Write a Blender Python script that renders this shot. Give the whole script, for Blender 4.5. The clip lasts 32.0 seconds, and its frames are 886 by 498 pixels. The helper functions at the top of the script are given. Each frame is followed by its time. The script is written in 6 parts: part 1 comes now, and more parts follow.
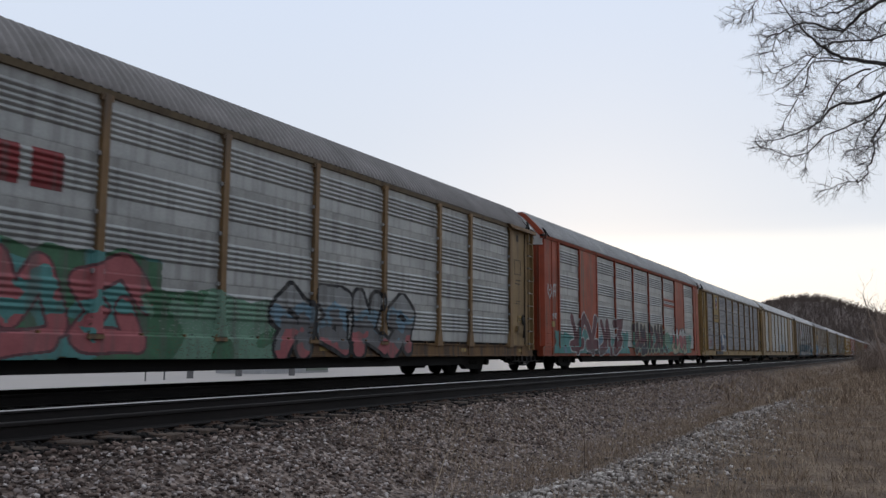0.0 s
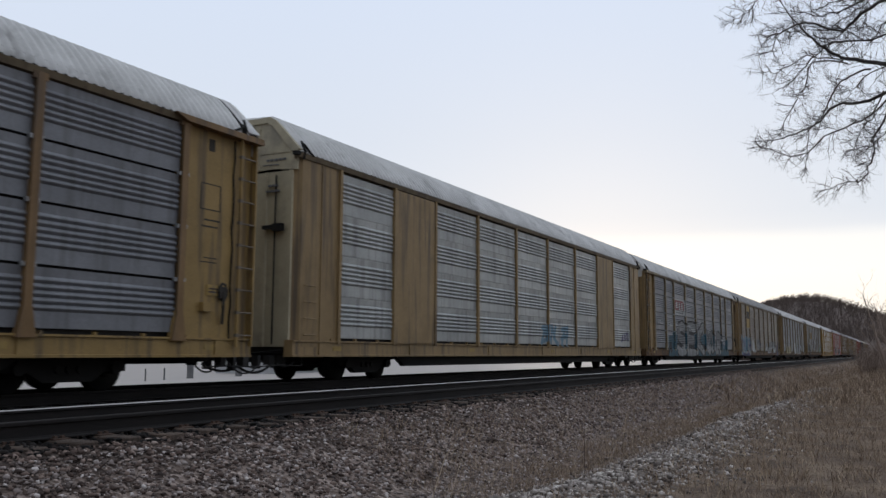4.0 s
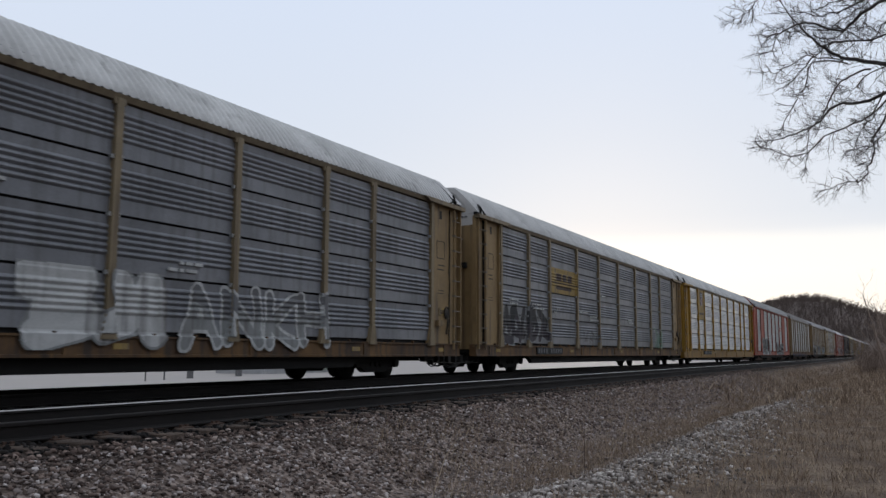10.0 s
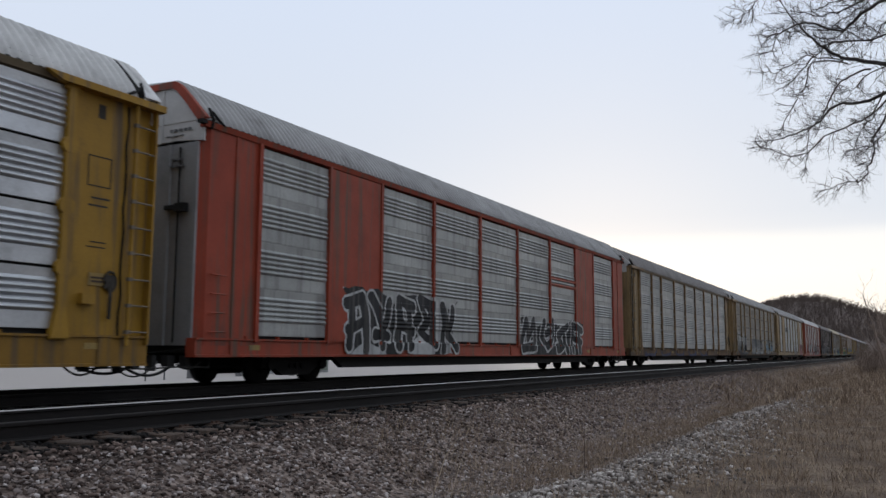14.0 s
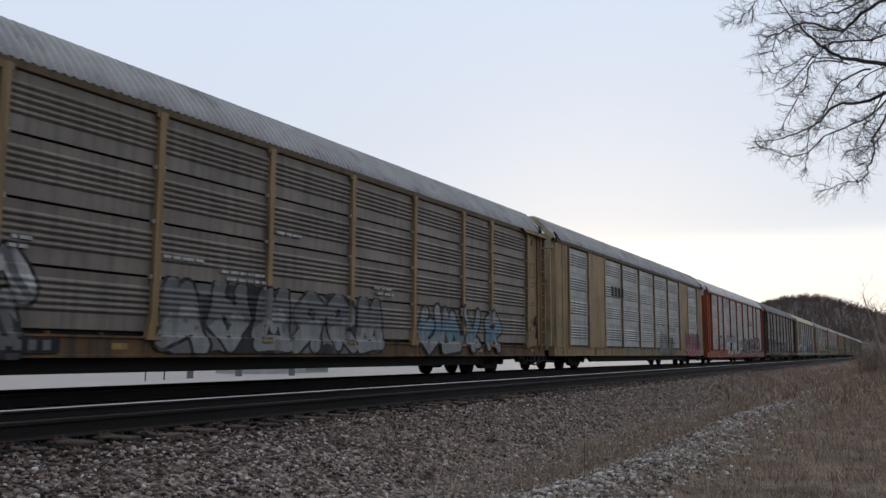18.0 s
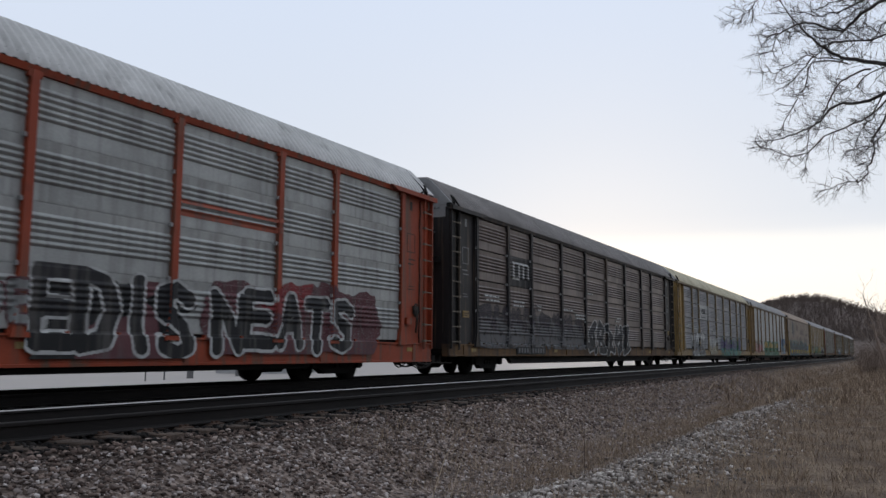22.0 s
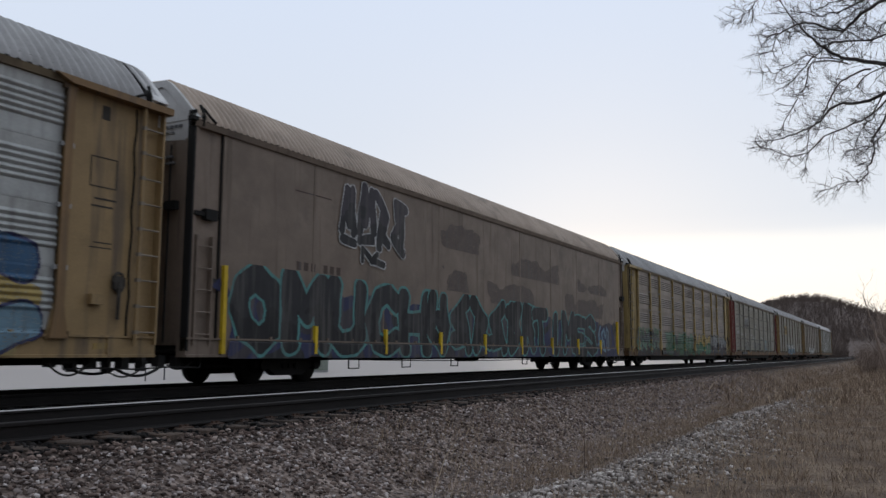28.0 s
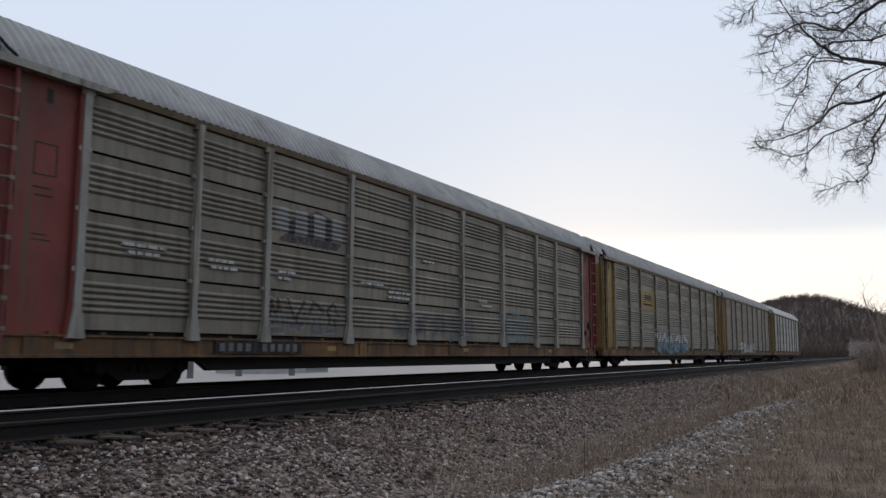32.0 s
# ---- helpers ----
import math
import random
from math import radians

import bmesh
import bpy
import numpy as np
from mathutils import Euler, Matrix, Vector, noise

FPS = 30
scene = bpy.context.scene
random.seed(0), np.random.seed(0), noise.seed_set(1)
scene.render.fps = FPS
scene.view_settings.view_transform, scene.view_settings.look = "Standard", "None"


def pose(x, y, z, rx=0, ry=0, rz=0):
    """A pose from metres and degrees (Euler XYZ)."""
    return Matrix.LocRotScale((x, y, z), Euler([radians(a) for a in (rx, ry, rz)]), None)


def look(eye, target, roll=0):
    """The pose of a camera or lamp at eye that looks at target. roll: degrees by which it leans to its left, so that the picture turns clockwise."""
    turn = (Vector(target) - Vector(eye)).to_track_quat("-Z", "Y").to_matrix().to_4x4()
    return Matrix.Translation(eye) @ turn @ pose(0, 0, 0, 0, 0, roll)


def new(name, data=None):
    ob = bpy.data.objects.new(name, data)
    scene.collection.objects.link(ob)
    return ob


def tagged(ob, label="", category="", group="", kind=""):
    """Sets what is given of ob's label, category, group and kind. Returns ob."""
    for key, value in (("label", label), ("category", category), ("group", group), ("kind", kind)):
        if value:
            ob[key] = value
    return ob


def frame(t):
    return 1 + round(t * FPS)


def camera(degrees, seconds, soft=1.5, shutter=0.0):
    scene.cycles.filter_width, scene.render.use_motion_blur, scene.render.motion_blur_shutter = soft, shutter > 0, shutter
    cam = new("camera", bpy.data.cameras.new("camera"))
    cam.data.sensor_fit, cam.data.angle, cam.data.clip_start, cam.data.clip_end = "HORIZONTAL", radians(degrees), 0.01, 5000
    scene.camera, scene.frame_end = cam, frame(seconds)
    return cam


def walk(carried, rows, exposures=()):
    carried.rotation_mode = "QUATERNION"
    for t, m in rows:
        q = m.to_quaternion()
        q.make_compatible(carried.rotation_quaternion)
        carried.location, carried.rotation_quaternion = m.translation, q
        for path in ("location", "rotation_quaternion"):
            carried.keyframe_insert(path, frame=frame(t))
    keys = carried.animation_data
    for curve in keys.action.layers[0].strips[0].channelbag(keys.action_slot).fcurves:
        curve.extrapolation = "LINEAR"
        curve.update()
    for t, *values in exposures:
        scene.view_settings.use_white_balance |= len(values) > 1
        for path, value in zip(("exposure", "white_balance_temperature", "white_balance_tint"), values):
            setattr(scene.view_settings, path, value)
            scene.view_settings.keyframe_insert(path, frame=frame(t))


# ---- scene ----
# ---------------------------------------------------------------- camera
# x runs along the track away from the camera, y across it, z = 0 lies at sleeper height
EYE = (0.0, 0.0, 0.889)
CAR_SIDE = 11.115           # near face of the train
TRACK_Y = CAR_SIDE + 1.52   # centre of the near track
YAW, TILT = radians(61.84), radians(7.01)
cam = camera(55.42, 32.0, 1.45, 0.1)
AIM = (EYE[0] + math.sin(YAW) * math.cos(TILT), EYE[1] + math.cos(YAW) * math.cos(TILT), EYE[2] + math.sin(TILT))
CAMERA_POSE = look(EYE, AIM, 0.25)
walk(cam, [(0.0, CAMERA_POSE), (32.0, CAMERA_POSE)])

# ---------------------------------------------------------------- light
SUN_ELEVATION, SUN_AZIMUTH = radians(7), radians(72)      # azimuth from +y towards +x
world = bpy.data.worlds.new("overcast_evening")
scene.world = world
world.use_nodes = True
wn, wl = world.node_tree.nodes, world.node_tree.links
wn.clear()


def wnode(kind, **kw):
    n = wn.new(kind)
    for k, v in kw.items():
        n.inputs[k].default_value = v
    return n


w_out = wn.new("ShaderNodeOutputWorld")
w_bg = wn.new("ShaderNodeBackground")
w_sky = wn.new("ShaderNodeTexSky")
w_sky.sky_type = "NISHITA"
w_sky.sun_disc = False
w_sky.sun_elevation = SUN_ELEVATION
w_sky.sun_rotation = SUN_AZIMUTH
w_sky.air_density, w_sky.dust_density = 1.0, 2.0
w_geo = wn.new("ShaderNodeTexCoord")
w_sep = wn.new("ShaderNodeSeparateXYZ")
wl.new(w_geo.outputs["Generated"], w_sep.inputs[0])
# soft cloud deck with a clear bright strip under it near the horizon
w_map = wn.new("ShaderNodeMapping")
w_map.inputs["Scale"].default_value = (1.2, 1.2, 5.0)
wl.new(w_geo.outputs["Generated"], w_map.inputs[0])
w_noise = wnode("ShaderNodeTexNoise", Scale=2.2, Detail=5.0, Roughness=0.55)
wl.new(w_map.outputs[0], w_noise.inputs["Vector"])
w_wob = wn.new("ShaderNodeMath")
w_wob.operation = "MULTIPLY_ADD"
w_wob.inputs[1].default_value, w_wob.inputs[2].default_value = 0.014, -0.007
wl.new(w_noise.outputs[0], w_wob.inputs[0])
w_add = wn.new("ShaderNodeMath")
wl.new(w_sep.outputs[2], w_add.inputs[0])
wl.new(w_wob.outputs[0], w_add.inputs[1])


def sky_ramp(stops):
    r = wn.new("ShaderNodeValToRGB")
    while len(r.color_ramp.elements) < len(stops):
        r.color_ramp.elements.new(0.5)
    for e, (p, c) in zip(r.color_ramp.elements, stops):
        e.position, e.color = p, (*c, 1)
    wl.new(w_add.outputs[0], r.inputs[0])
    return r


# by height above the horizon: towards the low sun, and away from it
w_west = sky_ramp([(0.0, (1.0, 0.95, 0.86)), (0.09, (1.0, 0.985, 0.95)), (0.124, (0.92, 0.93, 0.935)), (0.138, (0.745, 0.79, 0.86)), (0.155, (0.71, 0.765, 0.85)),
                   (0.25, (0.685, 0.75, 0.86)), (0.45, (0.665, 0.755, 0.92)), (1.0, (0.82, 0.90, 1.0))])
w_east = sky_ramp([(0.0, (0.13, 0.132, 0.145)), (0.12, (0.19, 0.2, 0.225)), (0.3, (0.35, 0.385, 0.455)), (0.6, (0.66, 0.74, 0.88)), (1.0, (0.80, 0.89, 1.0))])
w_flat = wn.new("ShaderNodeVectorMath")
w_flat.operation = "DOT_PRODUCT"
w_flat.inputs[1].default_value = (math.sin(SUN_AZIMUTH), math.cos(SUN_AZIMUTH), 0.0)
wl.new(w_geo.outputs["Generated"], w_flat.inputs[0])
w_side = wn.new("ShaderNodeMapRange")
w_side.inputs[1].default_value, w_side.inputs[2].default_value = 0.1, 0.72
wl.new(w_flat.outputs["Value"], w_side.inputs[0])
w_ramp = wn.new("ShaderNodeMix")
w_ramp.data_type = "RGBA"
wl.new(w_side.outputs[0], w_ramp.inputs[0])
wl.new(w_east.outputs[0], w_ramp.inputs[6])
wl.new(w_west.outputs[0], w_ramp.inputs[7])
w_mix = wn.new("ShaderNodeMix")
w_mix.data_type = "RGBA"
w_mix.blend_type = "ADD"
w_mix.inputs[0].default_value = 0.004
wl.new(w_ramp.outputs[2], w_mix.inputs[6])
wl.new(w_sky.outputs[0], w_mix.inputs[7])
wl.new(w_mix.outputs[2], w_bg.inputs[0])
w_bg.inputs[1].default_value = 1.0
wl.new(w_bg.outputs[0], w_out.inputs[0])

sun_data = bpy.data.lights.new("sun", "SUN")
sun_data.energy, sun_data.angle, sun_data.color = 0.5, radians(14), (1.0, 0.9, 0.78)
sun = new("sun", sun_data)
sun.matrix_world = look((0, 0, 60), (-math.sin(SUN_AZIMUTH) * math.cos(SUN_ELEVATION) * 60, -math.cos(SUN_AZIMUTH) * math.cos(SUN_ELEVATION) * 60,
                                     60 - math.sin(SUN_ELEVATION) * 60))
scene.view_settings.exposure = 0.0


# ---------------------------------------------------------------- materials
def srgb(r, g, b):
    return tuple(((v / 255) / 12.92 if v / 255 < 0.04045 else ((v / 255 + 0.055) / 1.055) ** 2.4) for v in (r, g, b))


MATS = {}


def surface(name, base, second=None, rough=0.7, metal=0.0, scale=3.0, fine=40.0, bump=0.15, dirt=None, dirt_amount=0.0, streak=False,
            spread=0.12, stretch=(1, 1, 1), dirt_most=0.85, blotch=None):
    """A weathered surface: two tones over a coarse noise, fine grain, random tone per object, optional dirt in patches or runs."""
    if name in MATS:
        return MATS[name]
    m = bpy.data.materials.new(name)
    m.use_nodes = True
    nt, N, L = m.node_tree, m.node_tree.nodes, m.node_tree.links
    b = N["Principled BSDF"]
    second = second or tuple(v * 0.72 for v in base)
    co = N.new("ShaderNodeTexCoord")
    mp = N.new("ShaderNodeMapping")
    mp.inputs["Scale"].default_value = stretch
    L.new(co.outputs["Object"], mp.inputs[0])
    info = N.new("ShaderNodeObjectInfo")
    shift = N.new("ShaderNodeVectorMath")
    shift.operation = "MULTIPLY_ADD"
    shift.inputs[1].default_value = (37.0, 17.0, 0.0)
    L.new(info.outputs["Random"], shift.inputs[0])
    L.new(mp.outputs[0], shift.inputs[2])
    big = N.new("ShaderNodeTexNoise")
    big.inputs["Scale"].default_value, big.inputs["Detail"].default_value, big.inputs["Roughness"].default_value = scale, 6.0, 0.62
    L.new(shift.outputs[0], big.inputs["Vector"])
    small = N.new("ShaderNodeTexNoise")
    small.inputs["Scale"].default_value, small.inputs["Detail"].default_value = fine, 3.0
    L.new(shift.outputs[0], small.inputs["Vector"])
    r1 = N.new("ShaderNodeMapRange")
    r1.inputs[1].default_value, r1.inputs[2].default_value = 0.3, 0.7
    L.new(big.outputs[0], r1.inputs[0])
    mix = N.new("ShaderNodeMix")
    mix.data_type = "RGBA"
    mix.inputs[6].default_value, mix.inputs[7].default_value = (*base, 1), (*second, 1)
    L.new(r1.outputs[0], mix.inputs[0])
    col = mix.outputs[2]
    if dirt:
        dn = N.new("ShaderNodeTexNoise")
        dn.inputs["Scale"].default_value, dn.inputs["Detail"].default_value = (1.0 if streak else 1.6), 7.0
        dm = N.new("ShaderNodeMapping")
        dm.inputs["Scale"].default_value = (6.0, 6.0, 0.35) if streak else (1, 1, 1)
        L.new(shift.outputs[0], dm.inputs[0])
        L.new(dm.outputs[0], dn.inputs["Vector"])
        dr = N.new("ShaderNodeMapRange")
        dr.inputs[1].default_value, dr.inputs[2].default_value = 0.62 - 0.3 * dirt_amount, 0.75 - 0.2 * dirt_amount
        dr.inputs[4].default_value = dirt_most
        L.new(dn.outputs[0], dr.inputs[0])
        m2 = N.new("ShaderNodeMix")
        m2.data_type = "RGBA"
        m2.inputs[7].default_value = (*dirt, 1)
        L.new(dr.outputs[0], m2.inputs[0])
        L.new(col, m2.inputs[6])
        col = m2.outputs[2]
    if blotch:
        bn = N.new("ShaderNodeTexNoise")
        bn.inputs["Scale"].default_value, bn.inputs["Detail"].default_value, bn.inputs["Roughness"].default_value = 0.8, 9.0, 0.7
        bm_ = N.new("ShaderNodeMapping")
        bm_.inputs["Scale"].default_value, bm_.inputs["Location"].default_value = (1.0, 1.0, 0.8), (3.0, 9.0, 5.0)
        L.new(shift.outputs[0], bm_.inputs[0])
        L.new(bm_.outputs[0], bn.inputs["Vector"])
        br = N.new("ShaderNodeMapRange")
        br.inputs[1].default_value, br.inputs[2].default_value, br.inputs[4].default_value = 0.54, 0.72, 0.75
        L.new(bn.outputs[0], br.inputs[0])
        m3 = N.new("ShaderNodeMix")
        m3.data_type = "RGBA"
        m3.inputs[7].default_value = (*blotch, 1)
        L.new(br.outputs[0], m3.inputs[0])
        L.new(col, m3.inputs[6])
        col = m3.outputs[2]
    val = N.new("ShaderNodeHueSaturation")
    vr = N.new("ShaderNodeMath")
    vr.operation = "MULTIPLY_ADD"
    vr.inputs[1].default_value, vr.inputs[2].default_value = 2 * spread, 1 - spread
    L.new(info.outputs["Random"], vr.inputs[0])
    v2 = N.new("ShaderNodeMath")
    v2.operation = "MULTIPLY_ADD"
    v2.inputs[1].default_value = 0.35
    L.new(small.outputs[0], v2.inputs[0])
    v3 = N.new("ShaderNodeMath")
    v3.operation = "SUBTRACT"
    v3.inputs[1].default_value = 0.175
    L.new(vr.outputs[0], v3.inputs[0])
    L.new(v3.outputs[0], v2.inputs[2])
    L.new(v2.outputs[0], val.inputs["Value"])
    L.new(col, val.inputs["Color"])
    L.new(val.outputs[0], b.inputs["Base Color"])
    b.inputs["Metallic"].default_value = metal
    rr = N.new("ShaderNodeMapRange")
    rr.inputs[3].default_value, rr.inputs[4].default_value = max(0.05, rough - 0.12), min(1.0, rough + 0.12)
    L.new(big.outputs[0], rr.inputs[0])
    L.new(rr.outputs[0], b.inputs["Roughness"])
    b.inputs["Specular IOR Level"].default_value = 0.35
    bp = N.new("ShaderNodeBump")
    bp.inputs["Strength"].default_value, bp.inputs["Distance"].default_value = bump, 0.02
    L.new(small.outputs[0], bp.inputs["Height"])
    L.new(bp.outputs[0], b.inputs["Normal"])
    MATS[name] = m
    return m


# ---------------------------------------------------------------- mesh helpers
def add_box(bm, x0, x1, y0, y1, z0, z1, mi=0):
    vs = [bm.verts.new(p) for p in ((x0, y0, z0), (x1, y0, z0), (x1, y1, z0), (x0, y1, z0), (x0, y0, z1), (x1, y0, z1), (x1, y1, z1), (x0, y1, z1))]
    for f in ((0, 3, 2, 1), (4, 5, 6, 7), (0, 1, 5, 4), (1, 2, 6, 5), (2, 3, 7, 6), (3, 0, 4, 7)):
        bm.faces.new([vs[i] for i in f]).material_index = mi
    return vs


def add_prism(bm, profile, x0, x1, axis="x", mi=0):
    """Extrudes a closed profile of (a, b) along an axis: x: (y, z); y: (x, z)."""
    def pt(a, b, t):
        return (t, a, b) if axis == "x" else (a, t, b) if axis == "y" else (a, b, t)
    p0 = [bm.verts.new(pt(a, b, x0)) for a, b in profile]
    p1 = [bm.verts.new(pt(a, b, x1)) for a, b in profile]
    n = len(profile)
    faces = [bm.faces.new((p0[i], p0[(i + 1) % n], p1[(i + 1) % n], p1[i])) for i in range(n)]
    faces += [bm.faces.new(p0[::-1]), bm.faces.new(p1)]
    for f in faces:
        f.material_index = mi
    return faces


def add_tube(bm, pts, radius, sides=6, mi=0, end_radius=None):
    """A round bar along a polyline."""
    pts = [Vector(p) for p in pts]
    rings = []
    for i, p in enumerate(pts):
        d = (pts[min(i + 1, len(pts) - 1)] - pts[max(i - 1, 0)]).normalized()
        u = d.cross(Vector((0, 0, 1)) if abs(d.z) < 0.9 else Vector((1, 0, 0))).normalized()
        v = d.cross(u)
        r = radius if end_radius is None else radius + (end_radius - radius) * i / max(1, len(pts) - 1)
        rings.append([bm.verts.new(p + (u * math.cos(a) + v * math.sin(a)) * r) for a in (2 * math.pi * k / sides for k in range(sides))])
    for a, b in zip(rings, rings[1:]):
        for k in range(sides):
            bm.faces.new((a[k], a[(k + 1) % sides], b[(k + 1) % sides], b[k])).material_index = mi
    bm.faces.new(rings[0][::-1]).material_index = mi
    bm.faces.new(rings[-1]).material_index = mi


def add_disc(bm, cx, cz, y0, y1, radius, sides=20, mi=0):
    add_prism(bm, [(cx + radius * math.cos(2 * math.pi * k / sides), cz + radius * math.sin(2 * math.pi * k / sides)) for k in range(sides)], y0, y1, "y", mi)


def finish(bm, name, mats, smooth=False):
    bmesh.ops.recalc_face_normals(bm, faces=bm.faces)
    me = bpy.data.meshes.new(name)
    bm.to_mesh(me)
    bm.free()
    for m in mats if isinstance(mats, (list, tuple)) else [mats]:
        me.materials.append(m)
    if smooth:
        me.shade_smooth()
    return me


def part(name, bm, material, parent, label="", smooth=False):
    me = bm if isinstance(bm, bpy.types.Mesh) else finish(bm, name, material, smooth)
    ob = new(name, me)
    ob.parent = parent
    return tagged(ob, label) if label else ob


def array_mesh(name, verts, faces, mats, face_mats=None):
    """A mesh from numpy arrays of vertices and equal-sided faces."""
    me = bpy.data.meshes.new(name)
    verts, faces = np.asarray(verts, dtype=np.float32), np.asarray(faces, dtype=np.int32)
    n, k = faces.shape
    me.vertices.add(len(verts))
    me.vertices.foreach_set("co", verts.ravel())
    me.loops.add(n * k)
    me.loops.foreach_set("vertex_index", faces.ravel())
    me.polygons.add(n)
    me.polygons.foreach_set("loop_start", np.arange(0, n * k, k, dtype=np.int32))
    for m in mats:
        me.materials.append(m)
    if face_mats is not None:
        me.polygons.foreach_set("material_index", np.asarray(face_mats, dtype=np.int32))
    me.update()
    me.validate()
    return me


# ---------------------------------------------------------------- ground
def ramp_material(name, stops, rough=0.9, by="island", scale=6.0, bump=0.3):
    """Tones picked at random for every loose piece (by='island'), over a fine grain."""
    m = bpy.data.materials.new(name)
    m.use_nodes = True
    N, L = m.node_tree.nodes, m.node_tree.links
    b = N["Principled BSDF"]
    rp = N.new("ShaderNodeValToRGB")
    while len(rp.color_ramp.elements) < len(stops):
        rp.color_ramp.elements.new(0.5)
    for e, (p, c) in zip(rp.color_ramp.elements, stops):
        e.position, e.color = p, (*c, 1)
    g = N.new("ShaderNodeNewGeometry")
    if by == "island":
        L.new(g.outputs["Random Per Island"], rp.inputs[0])
    else:
        nz = N.new("ShaderNodeTexNoise")
        nz.inputs["Scale"].default_value, nz.inputs["Detail"].default_value = scale, 8.0
        L.new(g.outputs["Position"], nz.inputs["Vector"])
        L.new(nz.outputs[0], rp.inputs[0])
    fine = N.new("ShaderNodeTexNoise")
    fine.inputs["Scale"].default_value = 60.0
    L.new(g.outputs["Position"], fine.inputs["Vector"])
    hs = N.new("ShaderNodeHueSaturation")
    mr = N.new("ShaderNodeMapRange")
    mr.inputs[3].default_value, mr.inputs[4].default_value = 0.75, 1.25
    L.new(fine.outputs[0], mr.inputs[0])
    L.new(mr.outputs[0], hs.inputs["Value"])
    L.new(rp.outputs[0], hs.inputs["Color"])
    L.new(hs.outputs[0], b.inputs["Base Color"])
    b.inputs["Roughness"].default_value = rough
    b.inputs["Specular IOR Level"].default_value = 0.25
    bp = N.new("ShaderNodeBump")
    bp.inputs["Strength"].default_value, bp.inputs["Distance"].default_value = bump, 0.01
    L.new(fine.outputs[0], bp.inputs["Height"])
    L.new(bp.outputs[0], b.inputs["Normal"])
    return m


def ground_z(x, y):
    ys = [-3000, -40, -8, 0, 3.0, 4.4, 5.1, 6.55, 6.95, 14.4, 16.6, 18.5, 60, 700, 720, 3000]
    zs = [3.0, 1.2, -0.35, -0.72, -0.80, -0.82, -0.74, -0.07, 0.01, 0.01, -1.1, -1.5, -3.0, -3.0, 1.0, 4.0]
    z = np.interp(y, ys, zs)
    near = np.clip((70 - np.abs(x - 20)) / 30, 0, 1)
    ridge = 0.23 * np.exp(-((y - 3.3 - 0.15 * np.sin(x * 0.35)) / 0.55) ** 2) * np.clip((x - 3) / 3, 0, 1) * np.clip((58 - x) / 36, 0, 1)
    ridge = ridge * (0.8 + 0.25 * np.sin(x * 1.3) * np.sin(x * 0.47 + 1))
    rough = 0.035 * np.sin(x * 2.1 + 1.3 * np.sin(y * 1.7)) * np.sin(y * 2.3 + 0.8 * np.sin(x * 1.1)) + 0.02 * np.sin(x * 5.3 + y * 3.1) * np.sin(y * 6.1 - x * 2.2)
    rough = rough * near * np.clip((7.2 - y) / 1.2, 0, 1)
    return z + ridge + rough


